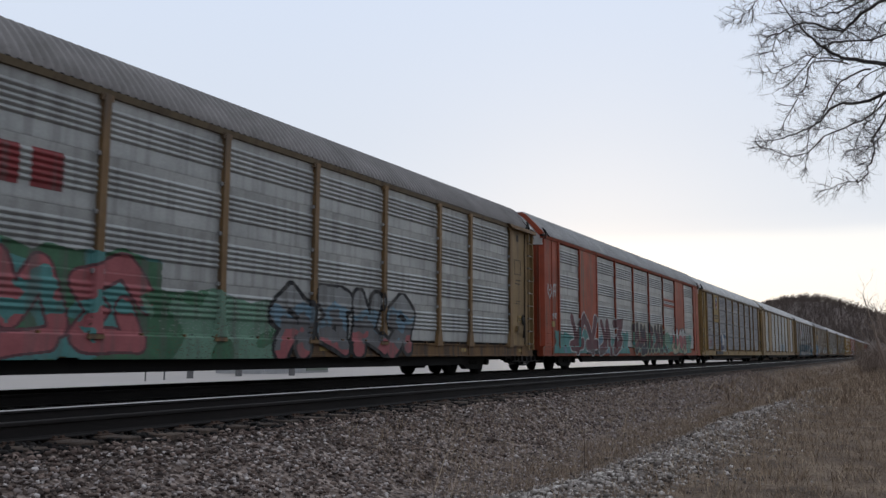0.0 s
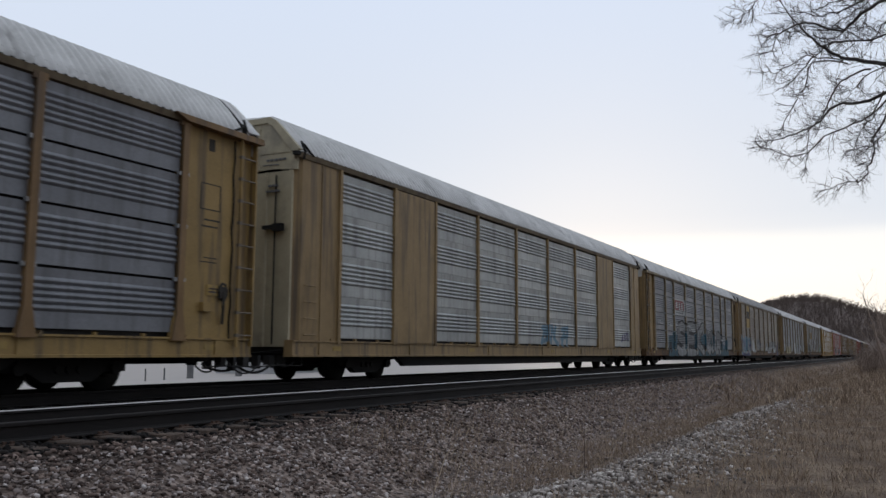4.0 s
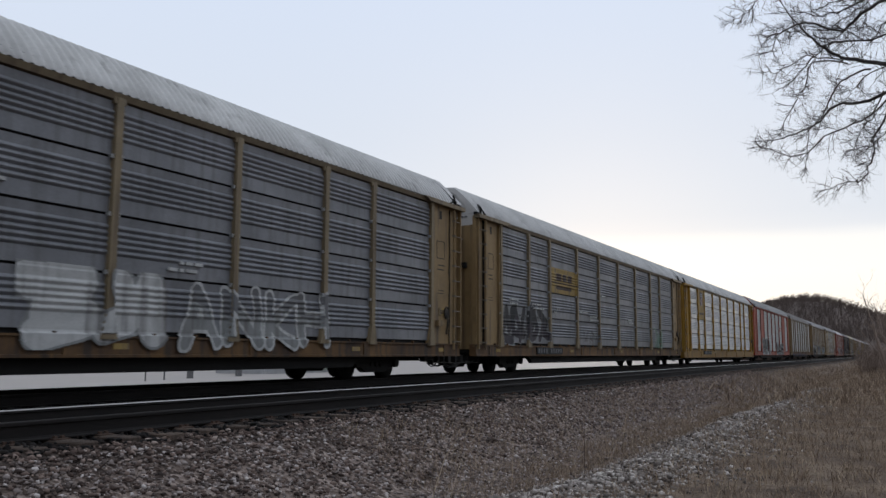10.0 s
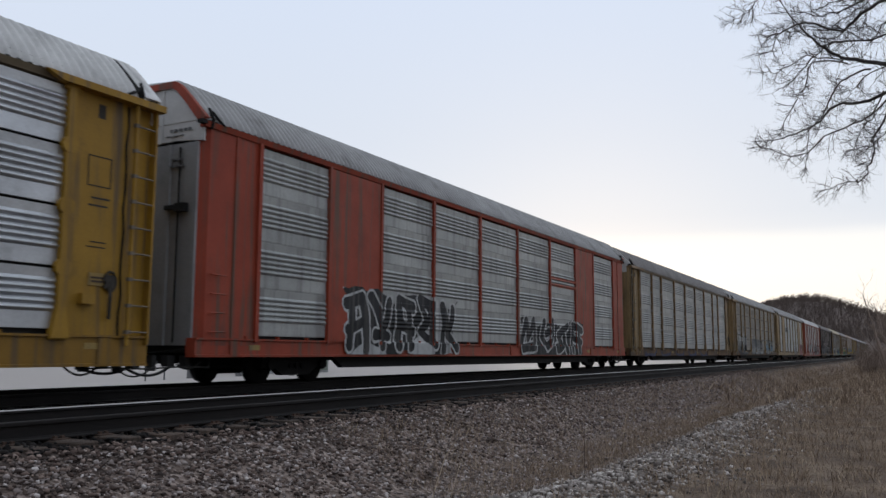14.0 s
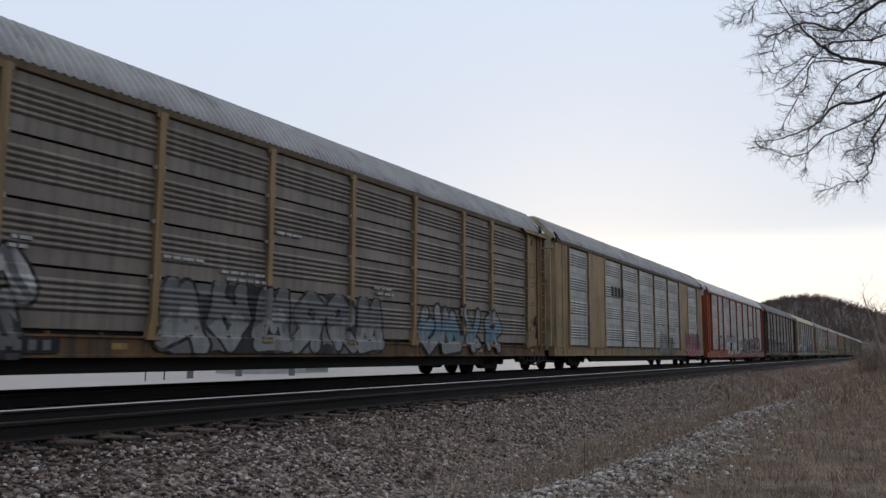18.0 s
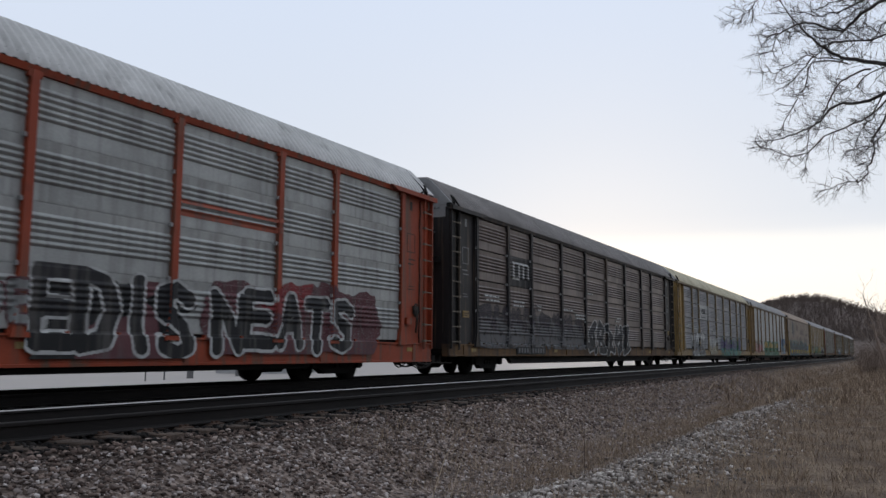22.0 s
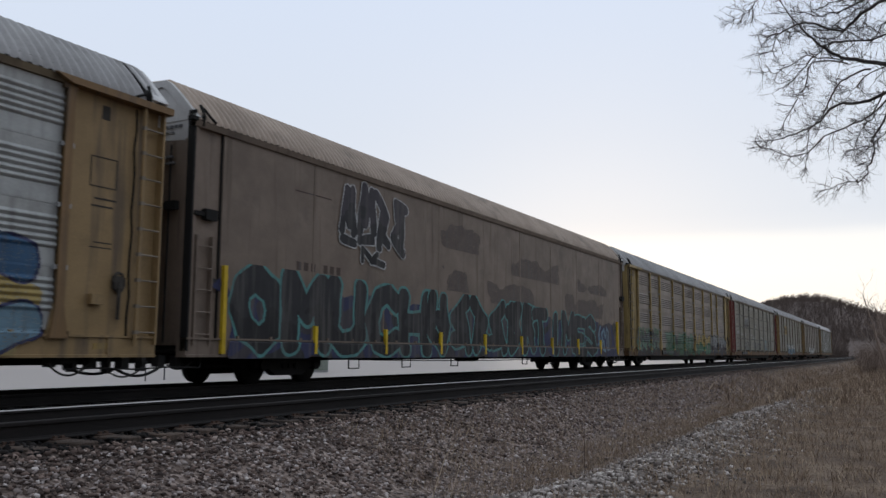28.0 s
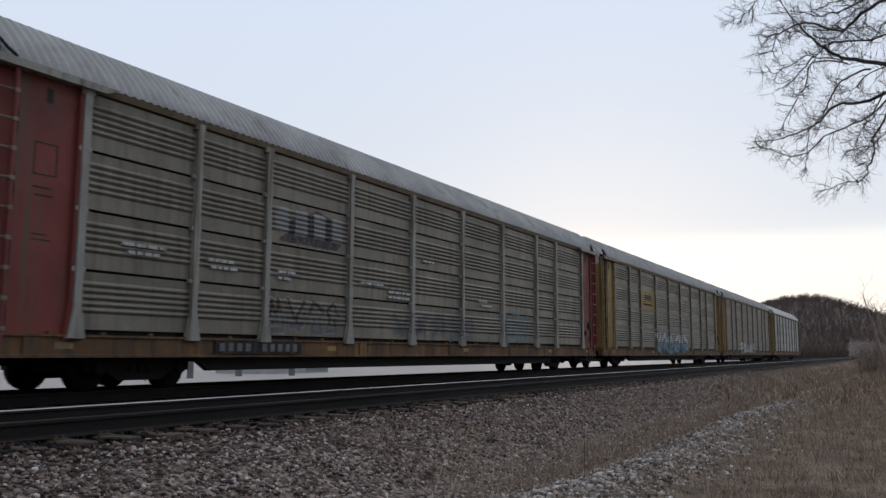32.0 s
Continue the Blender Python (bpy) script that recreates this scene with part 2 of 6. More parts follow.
def make_ground():
    xs = np.concatenate([[-3000, -900, -300, -120, -60, -30, -18, -12], np.arange(-9, 45, 0.25), np.arange(45, 120, 1.5), np.arange(120, 420, 12), [500, 800, 1500, 3000]])
    ys = np.concatenate([[-3000, -900, -300, -120, -60, -40, -25, -14, -10], np.arange(-8, 11.6, 0.2), np.arange(11.6, 19.2, 0.5), [22.5, 26, 30, 45, 60, 100, 250, 700, 720, 1000, 3000]])
    gx, gy = np.meshgrid(xs, ys, indexing="ij")
    gz = ground_z(gx, gy)
    verts = np.stack([gx, gy, gz], -1).reshape(-1, 3)
    ny = len(ys)
    i = np.arange((len(xs) - 1) * (ny - 1))
    a = (i // (ny - 1)) * ny + i % (ny - 1)
    faces = np.stack([a, a + ny, a + ny + 1, a + 1], 1)
    m = bpy.data.materials.new("trackside_ground")
    m.use_nodes = True
    N, L = m.node_tree.nodes, m.node_tree.links
    b = N["Principled BSDF"]
    g = N.new("ShaderNodeNewGeometry")
    sep = N.new("ShaderNodeSeparateXYZ")
    L.new(g.outputs["Position"], sep.inputs[0])

    def noise_of(scale, detail=6.0):
        n = N.new("ShaderNodeTexNoise")
        n.inputs["Scale"].default_value, n.inputs["Detail"].default_value, n.inputs["Roughness"].default_value = scale, detail, 0.65
        L.new(g.outputs["Position"], n.inputs["Vector"])
        return n.outputs[0]

    def ramp_of(src, stops):
        r = N.new("ShaderNodeValToRGB")
        while len(r.color_ramp.elements) < len(stops):
            r.color_ramp.elements.new(0.5)
        for e, (p, c) in zip(r.color_ramp.elements, stops):
            e.position, e.color = p, (*c, 1)
        L.new(src, r.inputs[0])
        return r.outputs[0]

    vor = N.new("ShaderNodeTexVoronoi")
    vor.inputs["Scale"].default_value = 17.0
    L.new(g.outputs["Position"], vor.inputs["Vector"])
    sv = N.new("ShaderNodeSeparateColor")
    L.new(vor.outputs["Color"], sv.inputs[0])
    stones = ramp_of(sv.outputs[0], [(0.0, (0.055, 0.04, 0.034)), (0.45, (0.152, 0.113, 0.094)), (0.8, (0.25, 0.195, 0.168)), (1.0, (0.4, 0.325, 0.285))])
    soil = ramp_of(noise_of(1.4, 9), [(0.3, (0.075, 0.054, 0.042)), (0.5, (0.155, 0.113, 0.084)), (0.62, (0.22, 0.162, 0.116)), (0.75, (0.315, 0.242, 0.172))])
    # stones lie between the track and the pale ridge, dead grass on the camera's side of it
    wob = N.new("ShaderNodeMath")
    wob.operation = "MULTIPLY_ADD"
    wob.inputs[1].default_value = 4.0
    L.new(noise_of(0.5), wob.inputs[0])
    L.new(sep.outputs[1], wob.inputs[2])
    mr = N.new("ShaderNodeMapRange")
    mr.inputs[1].default_value, mr.inputs[2].default_value = 4.2, 7.6
    L.new(wob.outputs[0], mr.inputs[0])
    along = N.new("ShaderNodeMapRange")
    along.inputs[1].default_value, along.inputs[2].default_value = 14.0, 34.0
    along.inputs[3].default_value, along.inputs[4].default_value = 1.0, 0.35
    L.new(sep.outputs[0], along.inputs[0])
    both = N.new("ShaderNodeMath")
    both.operation = "MULTIPLY"
    L.new(mr.outputs[0], both.inputs[0])
    L.new(along.outputs[0], both.inputs[1])
    mix = N.new("ShaderNodeMix")
    mix.data_type = "RGBA"
    L.new(both.outputs[0], mix.inputs[0])
    L.new(soil, mix.inputs[6])
    L.new(stones, mix.inputs[7])
    # brown rust and oil next to the sleepers, with track-bed shade multiplied in
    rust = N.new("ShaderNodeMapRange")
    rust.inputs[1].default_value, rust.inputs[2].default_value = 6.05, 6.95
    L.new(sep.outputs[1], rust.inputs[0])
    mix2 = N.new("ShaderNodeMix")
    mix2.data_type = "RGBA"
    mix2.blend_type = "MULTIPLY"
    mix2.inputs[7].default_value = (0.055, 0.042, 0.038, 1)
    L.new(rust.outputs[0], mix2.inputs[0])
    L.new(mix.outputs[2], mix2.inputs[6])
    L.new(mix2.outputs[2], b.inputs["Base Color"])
    b.inputs["Roughness"].default_value = 0.95
    b.inputs["Specular IOR Level"].default_value = 0.15
    bp = N.new("ShaderNodeBump")
    bp.inputs["Strength"].default_value, bp.inputs["Distance"].default_value = 0.9, 0.05
    L.new(vor.outputs["Distance"], bp.inputs["Height"])
    L.new(bp.outputs[0], b.inputs["Normal"])
    me = array_mesh("ground", verts, faces, [m])
    me.shade_smooth()
    return tagged(new("ground", me), "stony trackside ground with dead grass and ballast shoulder", "ground", kind="structure")


def stone_templates(rng, count=14):
    """Angular crushed stones: twelve corners, twenty faces."""
    g = (1 + 5 ** 0.5) / 2
    base = np.array([(-1, g, 0), (1, g, 0), (-1, -g, 0), (1, -g, 0), (0, -1, g), (0, 1, g), (0, -1, -g), (0, 1, -g), (g, 0, -1), (g, 0, 1), (-g, 0, -1), (-g, 0, 1)]) / 1.9
    tri = np.array([(0, 11, 5), (0, 5, 1), (0, 1, 7), (0, 7, 10), (0, 10, 11), (1, 5, 9), (5, 11, 4), (11, 10, 2), (10, 7, 6), (7, 1, 8), (3, 9, 4), (3, 4, 2), (3, 2, 6),
                    (3, 6, 8), (3, 8, 9), (4, 9, 5), (2, 4, 11), (6, 2, 10), (8, 6, 7), (9, 8, 1)])
    out = []
    for _ in range(count):
        out.append(base * rng.uniform(0.5, 1.35, (12, 1)) * rng.uniform((0.6, 0.6, 0.4), (1.4, 1.4, 0.9)))
    return out, tri


def scatter_stones(name, xs, ys, sizes, material, label, rng, lift=0.25, z_of=ground_z):
    temps, tri = stone_templates(rng)
    zs = z_of(xs, ys) + sizes * lift
    pick = rng.integers(0, len(temps), len(xs))
    ang = rng.uniform(0, 6.283, len(xs))
    V = np.stack(temps)[pick] * sizes[:, None, None]
    c, s = np.cos(ang)[:, None], np.sin(ang)[:, None]
    X = V[:, :, 0] * c - V[:, :, 1] * s + xs[:, None]
    Y = V[:, :, 0] * s + V[:, :, 1] * c + ys[:, None]
    Z = V[:, :, 2] + zs[:, None]
    verts = np.stack([X, Y, Z], -1).reshape(-1, 3)
    faces = (tri[None] + (np.arange(len(xs)) * 12)[:, None, None]).reshape(-1, 3)
    return tagged(new(name, array_mesh(name, verts, faces, [material])), label, "gravel", kind="stuff")


def make_stones():
    rng = np.random.default_rng(7)
    grey = ramp_material("ballast_stone", [(0.0, (0.05, 0.038, 0.034)), (0.3, (0.14, 0.111, 0.1)), (0.62, (0.255, 0.212, 0.196)), (0.88, (0.4, 0.346, 0.326)), (1.0, (0.6, 0.54, 0.515))])
    brown = ramp_material("rusty_stone", [(0.0, (0.035, 0.024, 0.02)), (0.5, (0.115, 0.08, 0.067)), (0.85, (0.22, 0.162, 0.136)), (1.0, (0.42, 0.34, 0.3))])
    pale = ramp_material("pale_stone", [(0.0, (0.06, 0.048, 0.041)), (0.3, (0.165, 0.137, 0.12)), (0.7, (0.315, 0.275, 0.247)), (1.0, (0.58, 0.525, 0.48))])
    # main shoulder and cess, denser towards the camera
    n = 40000
    x = 1.5 + 40 * rng.random(n) ** 1.35
    y = 3.2 + 3.5 * rng.random(n) ** 0.75
    keep = y < 6.62
    scatter_stones("crushed_stone_ballast", x[keep], y[keep], rng.uniform(0.009, 0.03, keep.sum()) * rng.uniform(0.7, 1.2, keep.sum()), grey, "grey crushed stone ballast spread beside the track", rng)
    n = 13000
    x = 2 + 45 * rng.random(n) ** 1.3
    y = 6.85 - 1.6 * rng.random(n) ** 1.4
    scatter_stones("rusty_stone_ballast", x, y, rng.uniform(0.014, 0.036, n), brown, "rust-brown ballast stones along the sleeper ends", rng)
    n = 17000
    x = 5 + 40 * rng.random(n) ** 1.7
    y = 3.25 + 0.15 * np.sin(x * 0.35) + rng.normal(0, 0.5, n) * (0.7 + 0.5 * np.sin(x * 0.9) ** 2)
    scatter_stones("pale_stone_ridge", x, y, rng.uniform(0.014, 0.05, n) * rng.uniform(0.6, 1.0, n), pale, "low ridge of pale crushed stone along the verge", rng)
    # between and around the sleepers; the near-black tones hold oil and the shade there
    n = 16000
    x = -4 + 44 * rng.random(n) ** 1.2
    y = 6.75 + 7.6 * rng.random(n) ** 1.5
    oily = ramp_material("oily_shaded_stone", [(0.0, (0.005, 0.0042, 0.004)), (0.6, (0.01, 0.0085, 0.0078)), (1.0, (0.024, 0.019, 0.017))])
    scatter_stones("track_ballast", x, y, rng.uniform(0.02, 0.045, n), oily, "dark oily ballast between the sleepers, with shade in its colour", rng)


# ---------------------------------------------------------------- tracks
RAIL_TOP = [(-0.036, -0.012), (-0.03, -0.002), (-0.012, 0.0), (0.012, 0.0), (0.03, -0.002), (0.036, -0.012), (0.036, -0.027), (0.035, -0.038), (0.012, -0.05), (0.009, -0.15),
            (0.03, -0.165), (0.076, -0.174), (0.076, -0.186), (-0.076, -0.186), (-0.076, -0.174), (-0.03, -0.165), (-0.009, -0.15), (-0.012, -0.05), (-0.035, -0.038), (-0.036, -0.027)]


RAIL_Z = 0.23                 # height of the rail heads


def make_track(name, centre, near_ties, label):
    track = tagged(new(name), label, "railway track", kind="structure")
    track.location = (0, centre, RAIL_Z)
    steel = surface("worn_rail_head", (0.48, 0.455, 0.44), rough=0.4, metal=0.7, scale=1.0, fine=200, bump=0.03)
    # rust tone darkened to include the shade on the rail's side
    rust = surface("shaded_rail_rust", (0.013, 0.0095, 0.0085), (0.008, 0.007, 0.0065), rough=0.85, scale=4, bump=0.3, stretch=(0.2, 1, 1))
    # near head coloured dark in place of its dimmer reflection
    worn = surface("dim_rail_head", (0.022, 0.018, 0.017), (0.013, 0.011, 0.01), rough=0.9, metal=0.0, scale=2.0, stretch=(0.2, 1, 1))
    for side in (-1, 1):
        bm = bmesh.new()
        lowest = -0.014 if near_ties else 1.0
        for f in add_prism(bm, [(side * 0.7535 + a, b) for a, b in RAIL_TOP], -70, 640):
            if all(v.co.z > lowest for v in f.verts) and len(f.verts) == 4:
                f.material_index = 1
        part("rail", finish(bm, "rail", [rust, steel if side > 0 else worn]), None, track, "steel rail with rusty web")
    # sleepers under the train get a darker copy, shade included in the tone
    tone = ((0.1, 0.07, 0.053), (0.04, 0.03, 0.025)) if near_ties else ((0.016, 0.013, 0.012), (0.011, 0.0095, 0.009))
    wood = surface("creosoted_tie" if near_ties else "oily_shaded_tie", *tone, rough=0.9, scale=5, fine=30, bump=0.5, stretch=(6, 0.6, 3), spread=0.3)
    plate = surface("tie_plate_rust", (0.09, 0.055, 0.04), rough=0.85)
    rng = random.Random(3)
    meshes = []
    for k in range(5):
        bm = bmesh.new()
        vs = add_box(bm, -0.115, 0.115, -1.3, 1.3, -0.375, -0.192)
        bmesh.ops.subdivide_edges(bm, edges=[e for e in bm.edges if abs(e.verts[0].co.y - e.verts[1].co.y) > 1], cuts=5)
        for v in bm.verts:
            v.co += Vector((rng.uniform(-0.012, 0.012), rng.uniform(-0.02, 0.02) if abs(v.co.y) > 1.2 else 0, rng.uniform(-0.008, 0.002)))
        bmesh.ops.bevel(bm, geom=[e for e in bm.edges if e.is_manifold and e.calc_face_angle(0) > 0.9], offset=0.012, segments=1, affect="EDGES")
        for s in (-0.7535, 0.7535):
            add_box(bm, -0.09, 0.09, s - 0.18, s + 0.18, -0.192, -0.183, 1)
            for q in (-0.115, 0.115):
                add_box(bm, -0.055, -0.025, s + q - 0.02, s + q + 0.02, -0.184, -0.158, 1)
                add_box(bm, 0.025, 0.055, s + q - 0.02, s + q + 0.02, -0.184, -0.158, 1)
        meshes.append(finish(bm, "tie", [wood, plate]))
    x = -14.0
    while x < 62 and near_ties:
        t = part("tie", rng.choice(meshes), None, track)
        t.matrix_basis = pose(x + rng.uniform(-0.03, 0.03), rng.uniform(-0.05, 0.05), rng.uniform(-0.012, 0.004), 0, 0, rng.uniform(-1.2, 1.2))
        x += 0.53
    bm = bmesh.new()
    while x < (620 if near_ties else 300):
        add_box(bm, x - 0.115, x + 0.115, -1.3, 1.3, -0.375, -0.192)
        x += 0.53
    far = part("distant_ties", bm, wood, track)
    tagged(far, kind="stuff")
    return track


# ---------------------------------------------------------------- background
def bearing_x(px, y):
    """x at which a bearing across the view crosses the line y."""
    return y * math.tan(YAW + math.atan((px - 784) / 1492.7))


WATER_Z = -1.15


def make_water():
    """A calm pale sheet of water beyond the second track, with posts and a boathouse on its near side."""
    m = bpy.data.materials.new("calm_water")
    m.use_nodes = True
    N, L = m.node_tree.nodes, m.node_tree.links
    b = N["Principled BSDF"]
    # pale matt base colour, with the low IOR leaving hardly any mirroring
    b.inputs["Base Color"].default_value = (0.38, 0.347, 0.325, 1)
    b.inputs["Roughness"].default_value = 0.55
    b.inputs["IOR"].default_value = 1.02
    g = N.new("ShaderNodeNewGeometry")
    n = N.new("ShaderNodeTexNoise")
    n.inputs["Scale"].default_value, n.inputs["Detail"].default_value = 1.6, 4.0
    L.new(g.outputs["Position"], n.inputs["Vector"])
    bp = N.new("ShaderNodeBump")
    bp.inputs["Strength"].default_value, bp.inputs["Distance"].default_value = 0.12, 0.02
    L.new(n.outputs[0], bp.inputs["Height"])
    L.new(bp.outputs[0], b.inputs["Normal"])
    me = array_mesh("water", [(-300, 16.4, WATER_Z), (290, 16.4, WATER_Z), (290, 710, WATER_Z), (-300, 710, WATER_Z)], [(0, 1, 2, 3)], [m])
    tagged(new("water", me), "pale water beyond the tracks", "water", kind="structure")
    grey = surface("weathered_post", (0.16, 0.155, 0.155), (0.1, 0.098, 0.1), rough=0.85, scale=2, stretch=(3, 3, 0.5))
    for px, w, y in ((264, 0.1, 46), (342, 0.5, 48), (427, 0.55, 49), (520, 0.55, 47), (297, 0.12, 47)):
        bm = bmesh.new()
        x = bearing_x(px, y)
        add_tube(bm, [(0, 0, -1.4), (0.01, 0, 0.6), (0, 0.02, 2.4 if w > 0.2 else 0.8)], w / 2, 10)
        add_tube(bm, [(0, 0, 2.4 if w > 0.2 else 0.8), (0, 0, 2.52 if w > 0.2 else 0.86)], w / 2 * 1.06, 10, 0, w / 2 * 0.6)
        ob = new("mooring_post", finish(bm, "mooring_post", grey))
        ob.location = (x, y, WATER_Z)
        tagged(ob, "grey weathered mooring post standing in the water", "post", "mooring posts")
    y = 52.0
    house = tagged(new("boathouse"), "small grey boathouse with dark window at the water", "building")
    x0, x1 = bearing_x(472, y), bearing_x(584, y)
    house.location = (x0, y, WATER_Z)
    w = x1 - x0
    wall = surface("boathouse_boards", (0.42, 0.42, 0.42), (0.34, 0.34, 0.345), rough=0.8, scale=1.5, stretch=(4, 1, 0.4))
    dark = surface("dark_glass", (0.03, 0.03, 0.035), rough=0.15)
    green = surface("green_grey_door", (0.24, 0.27, 0.23), rough=0.7)
    bm = bmesh.new()
    add_box(bm, 0, w, 0, 6, -0.6, 2.9)
    part("wall", bm, wall, house)
    bm = bmesh.new()
    add_prism(bm, [(-0.4, 2.9), (3, 4.3), (6.4, 2.9)], -0.3, w + 0.3)
    part("roof", bm, surface("roof_shingle_grey", (0.13, 0.125, 0.12), rough=0.9), house)
    bm = bmesh.new()
    add_box(bm, w * 0.06, w * 0.36, -0.05, 0.0, 0.45, 1.7)
    win = part("window", bm, wall, house)
    for i in range(3):
        bm = bmesh.new()
        add_box(bm, w * (0.075 + 0.095 * i), w * (0.155 + 0.095 * i), -0.07, -0.04, 0.52, 1.62)
        part("pane", bm, dark, win)
    bm = bmesh.new()
    add_box(bm, w * 0.63, w * 0.98, -0.05, 0.0, 0.2, 2.3)
    part("door", bm, green, house, "grey-green sliding door")


# ---------------------------------------------------------------- bare trees and brush
def grow(rng, p, d, length, radius, depth, out, droop=0.0, spread=0.55, crook=0.16):
    """Branches by recursion; out collects (points, start radius, end radius)."""
    steps = 4 if depth > 1 else 3
    pts = [p]
    step = length / steps
    for _ in range(steps):
        d = (d + Vector((rng.gauss(0, crook), rng.gauss(0, crook), rng.gauss(0, crook) - droop * 0.1))).normalized()
        p = p + d * step
        pts.append(p)
    end = radius * (0.55 if depth else 0.25)
    out.append((pts, radius, end))
    if depth <= 0:
        return
    kids = rng.choice((3, 4, 4, 5))
    for k in range(kids):
        i = rng.randint(1, steps)
        f = i / steps
        side = Vector((rng.gauss(0, 1), rng.gauss(0, 1), rng.gauss(0.15, 0.8)))
        nd = (d * (1 - spread) + side.normalized() * spread).normalized()
        grow(rng, pts[i], nd, length * rng.uniform(0.45, 0.75), (radius + (end - radius) * f) * rng.uniform(0.5, 0.68), depth - 1, out, droop, spread, crook)


def branch_mesh(name, branches, material, sides_of=lambda r: 6 if r > 0.03 else 3):
    verts, quads = [], []
    for pts, r0, r1 in branches:
        n = sides_of(r0)
        base = len(verts)
        for i, p in enumerate(pts):
            d = (pts[min(i + 1, len(pts) - 1)] - pts[max(i - 1, 0)]).normalized()
            u = d.cross(Vector((0, 0, 1)) if abs(d.z) < 0.9 else Vector((1, 0, 0))).normalized()
            v = d.cross(u)
            r = r0 + (r1 - r0) * i / (len(pts) - 1)
            for k in range(n):
                a = 2 * math.pi * k / n
                verts.append(p + (u * math.cos(a) + v * math.sin(a)) * r)
        for i in range(len(pts) - 1):
            for k in range(n):
                a, b = base + i * n + k, base + i * n + (k + 1) % n
                quads.append((a, b, b + n, a + n))
    return array_mesh(name, [tuple(v) for v in verts], quads, [material])


def make_trees():
    bark = surface("bare_bark", (0.06, 0.052, 0.05), (0.035, 0.03, 0.03), rough=0.95, scale=4, bump=0.4)
    twig = surface("brown_twigs", (0.27, 0.2, 0.16), (0.18, 0.135, 0.11), rough=0.95, scale=2)
    # the tree whose boughs hang into view
    rng = random.Random(11)
    root = Vector((13.6, -4.2, -0.6))
    tree = tagged(new("bare_tree"), "leafless tree with dark twigs spreading over the verge", "tree")
    tree.location = root
    trunk_pts = [Vector((0, 0, -0.2)), Vector((0.1, 0.05, 2)), Vector((-0.1, 0.2, 4)), Vector((0.1, 0.1, 6.5)), Vector((0, 0.3, 9))]
    part("trunk", branch_mesh("trunk", [(trunk_pts, 0.24, 0.08)], bark, lambda r: 12), None, tree, "dark grey rough trunk")
    twig_dark = surface("dark_twigs", (0.085, 0.074, 0.07), (0.05, 0.043, 0.042), rough=0.95, scale=4, bump=0.3)

    def bough(course, thick, from_trunk=True, first=1):
        """One bough through (across, height) places ahead of the trunk, with side branches, twigs and spurs."""
        ctrl = [Vector((-1.6 + 0.25 * math.sin(3.1 * i + 7 * course[0][1]), y - root.y, z - root.z)) for i, (y, z) in enumerate(course)]
        if from_trunk:
            ctrl = [Vector((0, 0.15, ctrl[0].z - 0.9)), Vector((-0.7, ctrl[0].y * 0.55, ctrl[0].z - 0.3))] + ctrl
        pts = []
        for i in range(len(ctrl) - 1):
            a, b, c, d = ctrl[max(i - 1, 0)], ctrl[i], ctrl[i + 1], ctrl[min(i + 2, len(ctrl) - 1)]
            for f in (0.0, 0.25, 0.5, 0.75):
                p = 0.5 * (2 * b + (c - a) * f + (2 * a - 5 * b + 4 * c - d) * f * f + (3 * b - a - 3 * c + d) * f ** 3)
                pts.append(p + Vector((rng.gauss(0, 0.012), rng.gauss(0, 0.012), rng.gauss(0, 0.014))))
        pts.append(ctrl[-1])
        n = len(pts)
        out = [(pts, thick, 0.0045)]
        start = (9 if from_trunk else first)
        for i in range(start, n):
            d = (pts[i] - pts[i - 1]).normalized()
            for _ in range(rng.choice((2, 3, 3)) if i < n - 1 else 3):
                across = Vector((rng.gauss(0, 0.6), -d.z, d.y)).normalized() * rng.choice((-1, 1))
                way = (d * rng.uniform(0.55, 1.0) + across * rng.uniform(0.4, 0.95)).normalized()
                grow(rng, pts[i].lerp(pts[i - 1], rng.random()), way, rng.uniform(0.1, 0.31), 0.0052 * rng.uniform(0.6, 1.15), 2, out, 0.1, 0.55, 0.2)
        part("bough", branch_mesh("bough", out, twig_dark), None, tree)

    bough(((-0.52, 4.52), (0.17, 4.68), (0.5, 4.85), (0.77, 5.09), (1.0, 5.43), (1.25, 5.86)), 0.042)
    bough(((-0.58, 5.56), (0.08, 5.33), (0.42, 5.23), (0.83, 5.27), (1.29, 5.34), (1.45, 5.22)), 0.036)
    bough(((-0.51, 4.23), (0.16, 4.23), (0.54, 4.09), (0.82, 3.98), (1.11, 3.77), (1.47, 3.83)), 0.034)
    bough(((-0.51, 4.28), (0.14, 4.03), (0.56, 3.75), (1.05, 3.59), (1.44, 3.66), (1.53, 3.76)), 0.022)
    bough(((-0.51, 4.36), (0.06, 3.8), (0.14, 3.4), (0.28, 3.19), (0.48, 3.08), (0.8, 3.06)), 0.022)
    bough(((-0.55, 4.95), (0.23, 4.99), (0.62, 5.0), (0.96, 4.66), (1.11, 4.51)), 0.022)
    bough(((-0.6, 5.84), (0.2, 5.51), (0.65, 5.44), (1.0, 5.55)), 0.028)
    bough(((-0.5, 6.3), (0.1, 5.85), (0.5, 5.75), (0.9, 5.8)), 0.026)
    bough(((-0.3, 6.0), (0.1, 5.65), (0.35, 5.5), (0.7, 5.62)), 0.02)
    bough(((-0.4, 5.2), (0.1, 5.05), (0.4, 5.1), (0.75, 5.32)), 0.016)
    bough(((-0.4, 4.7), (0.1, 4.45), (0.35, 4.4), (0.62, 4.46)), 0.014)
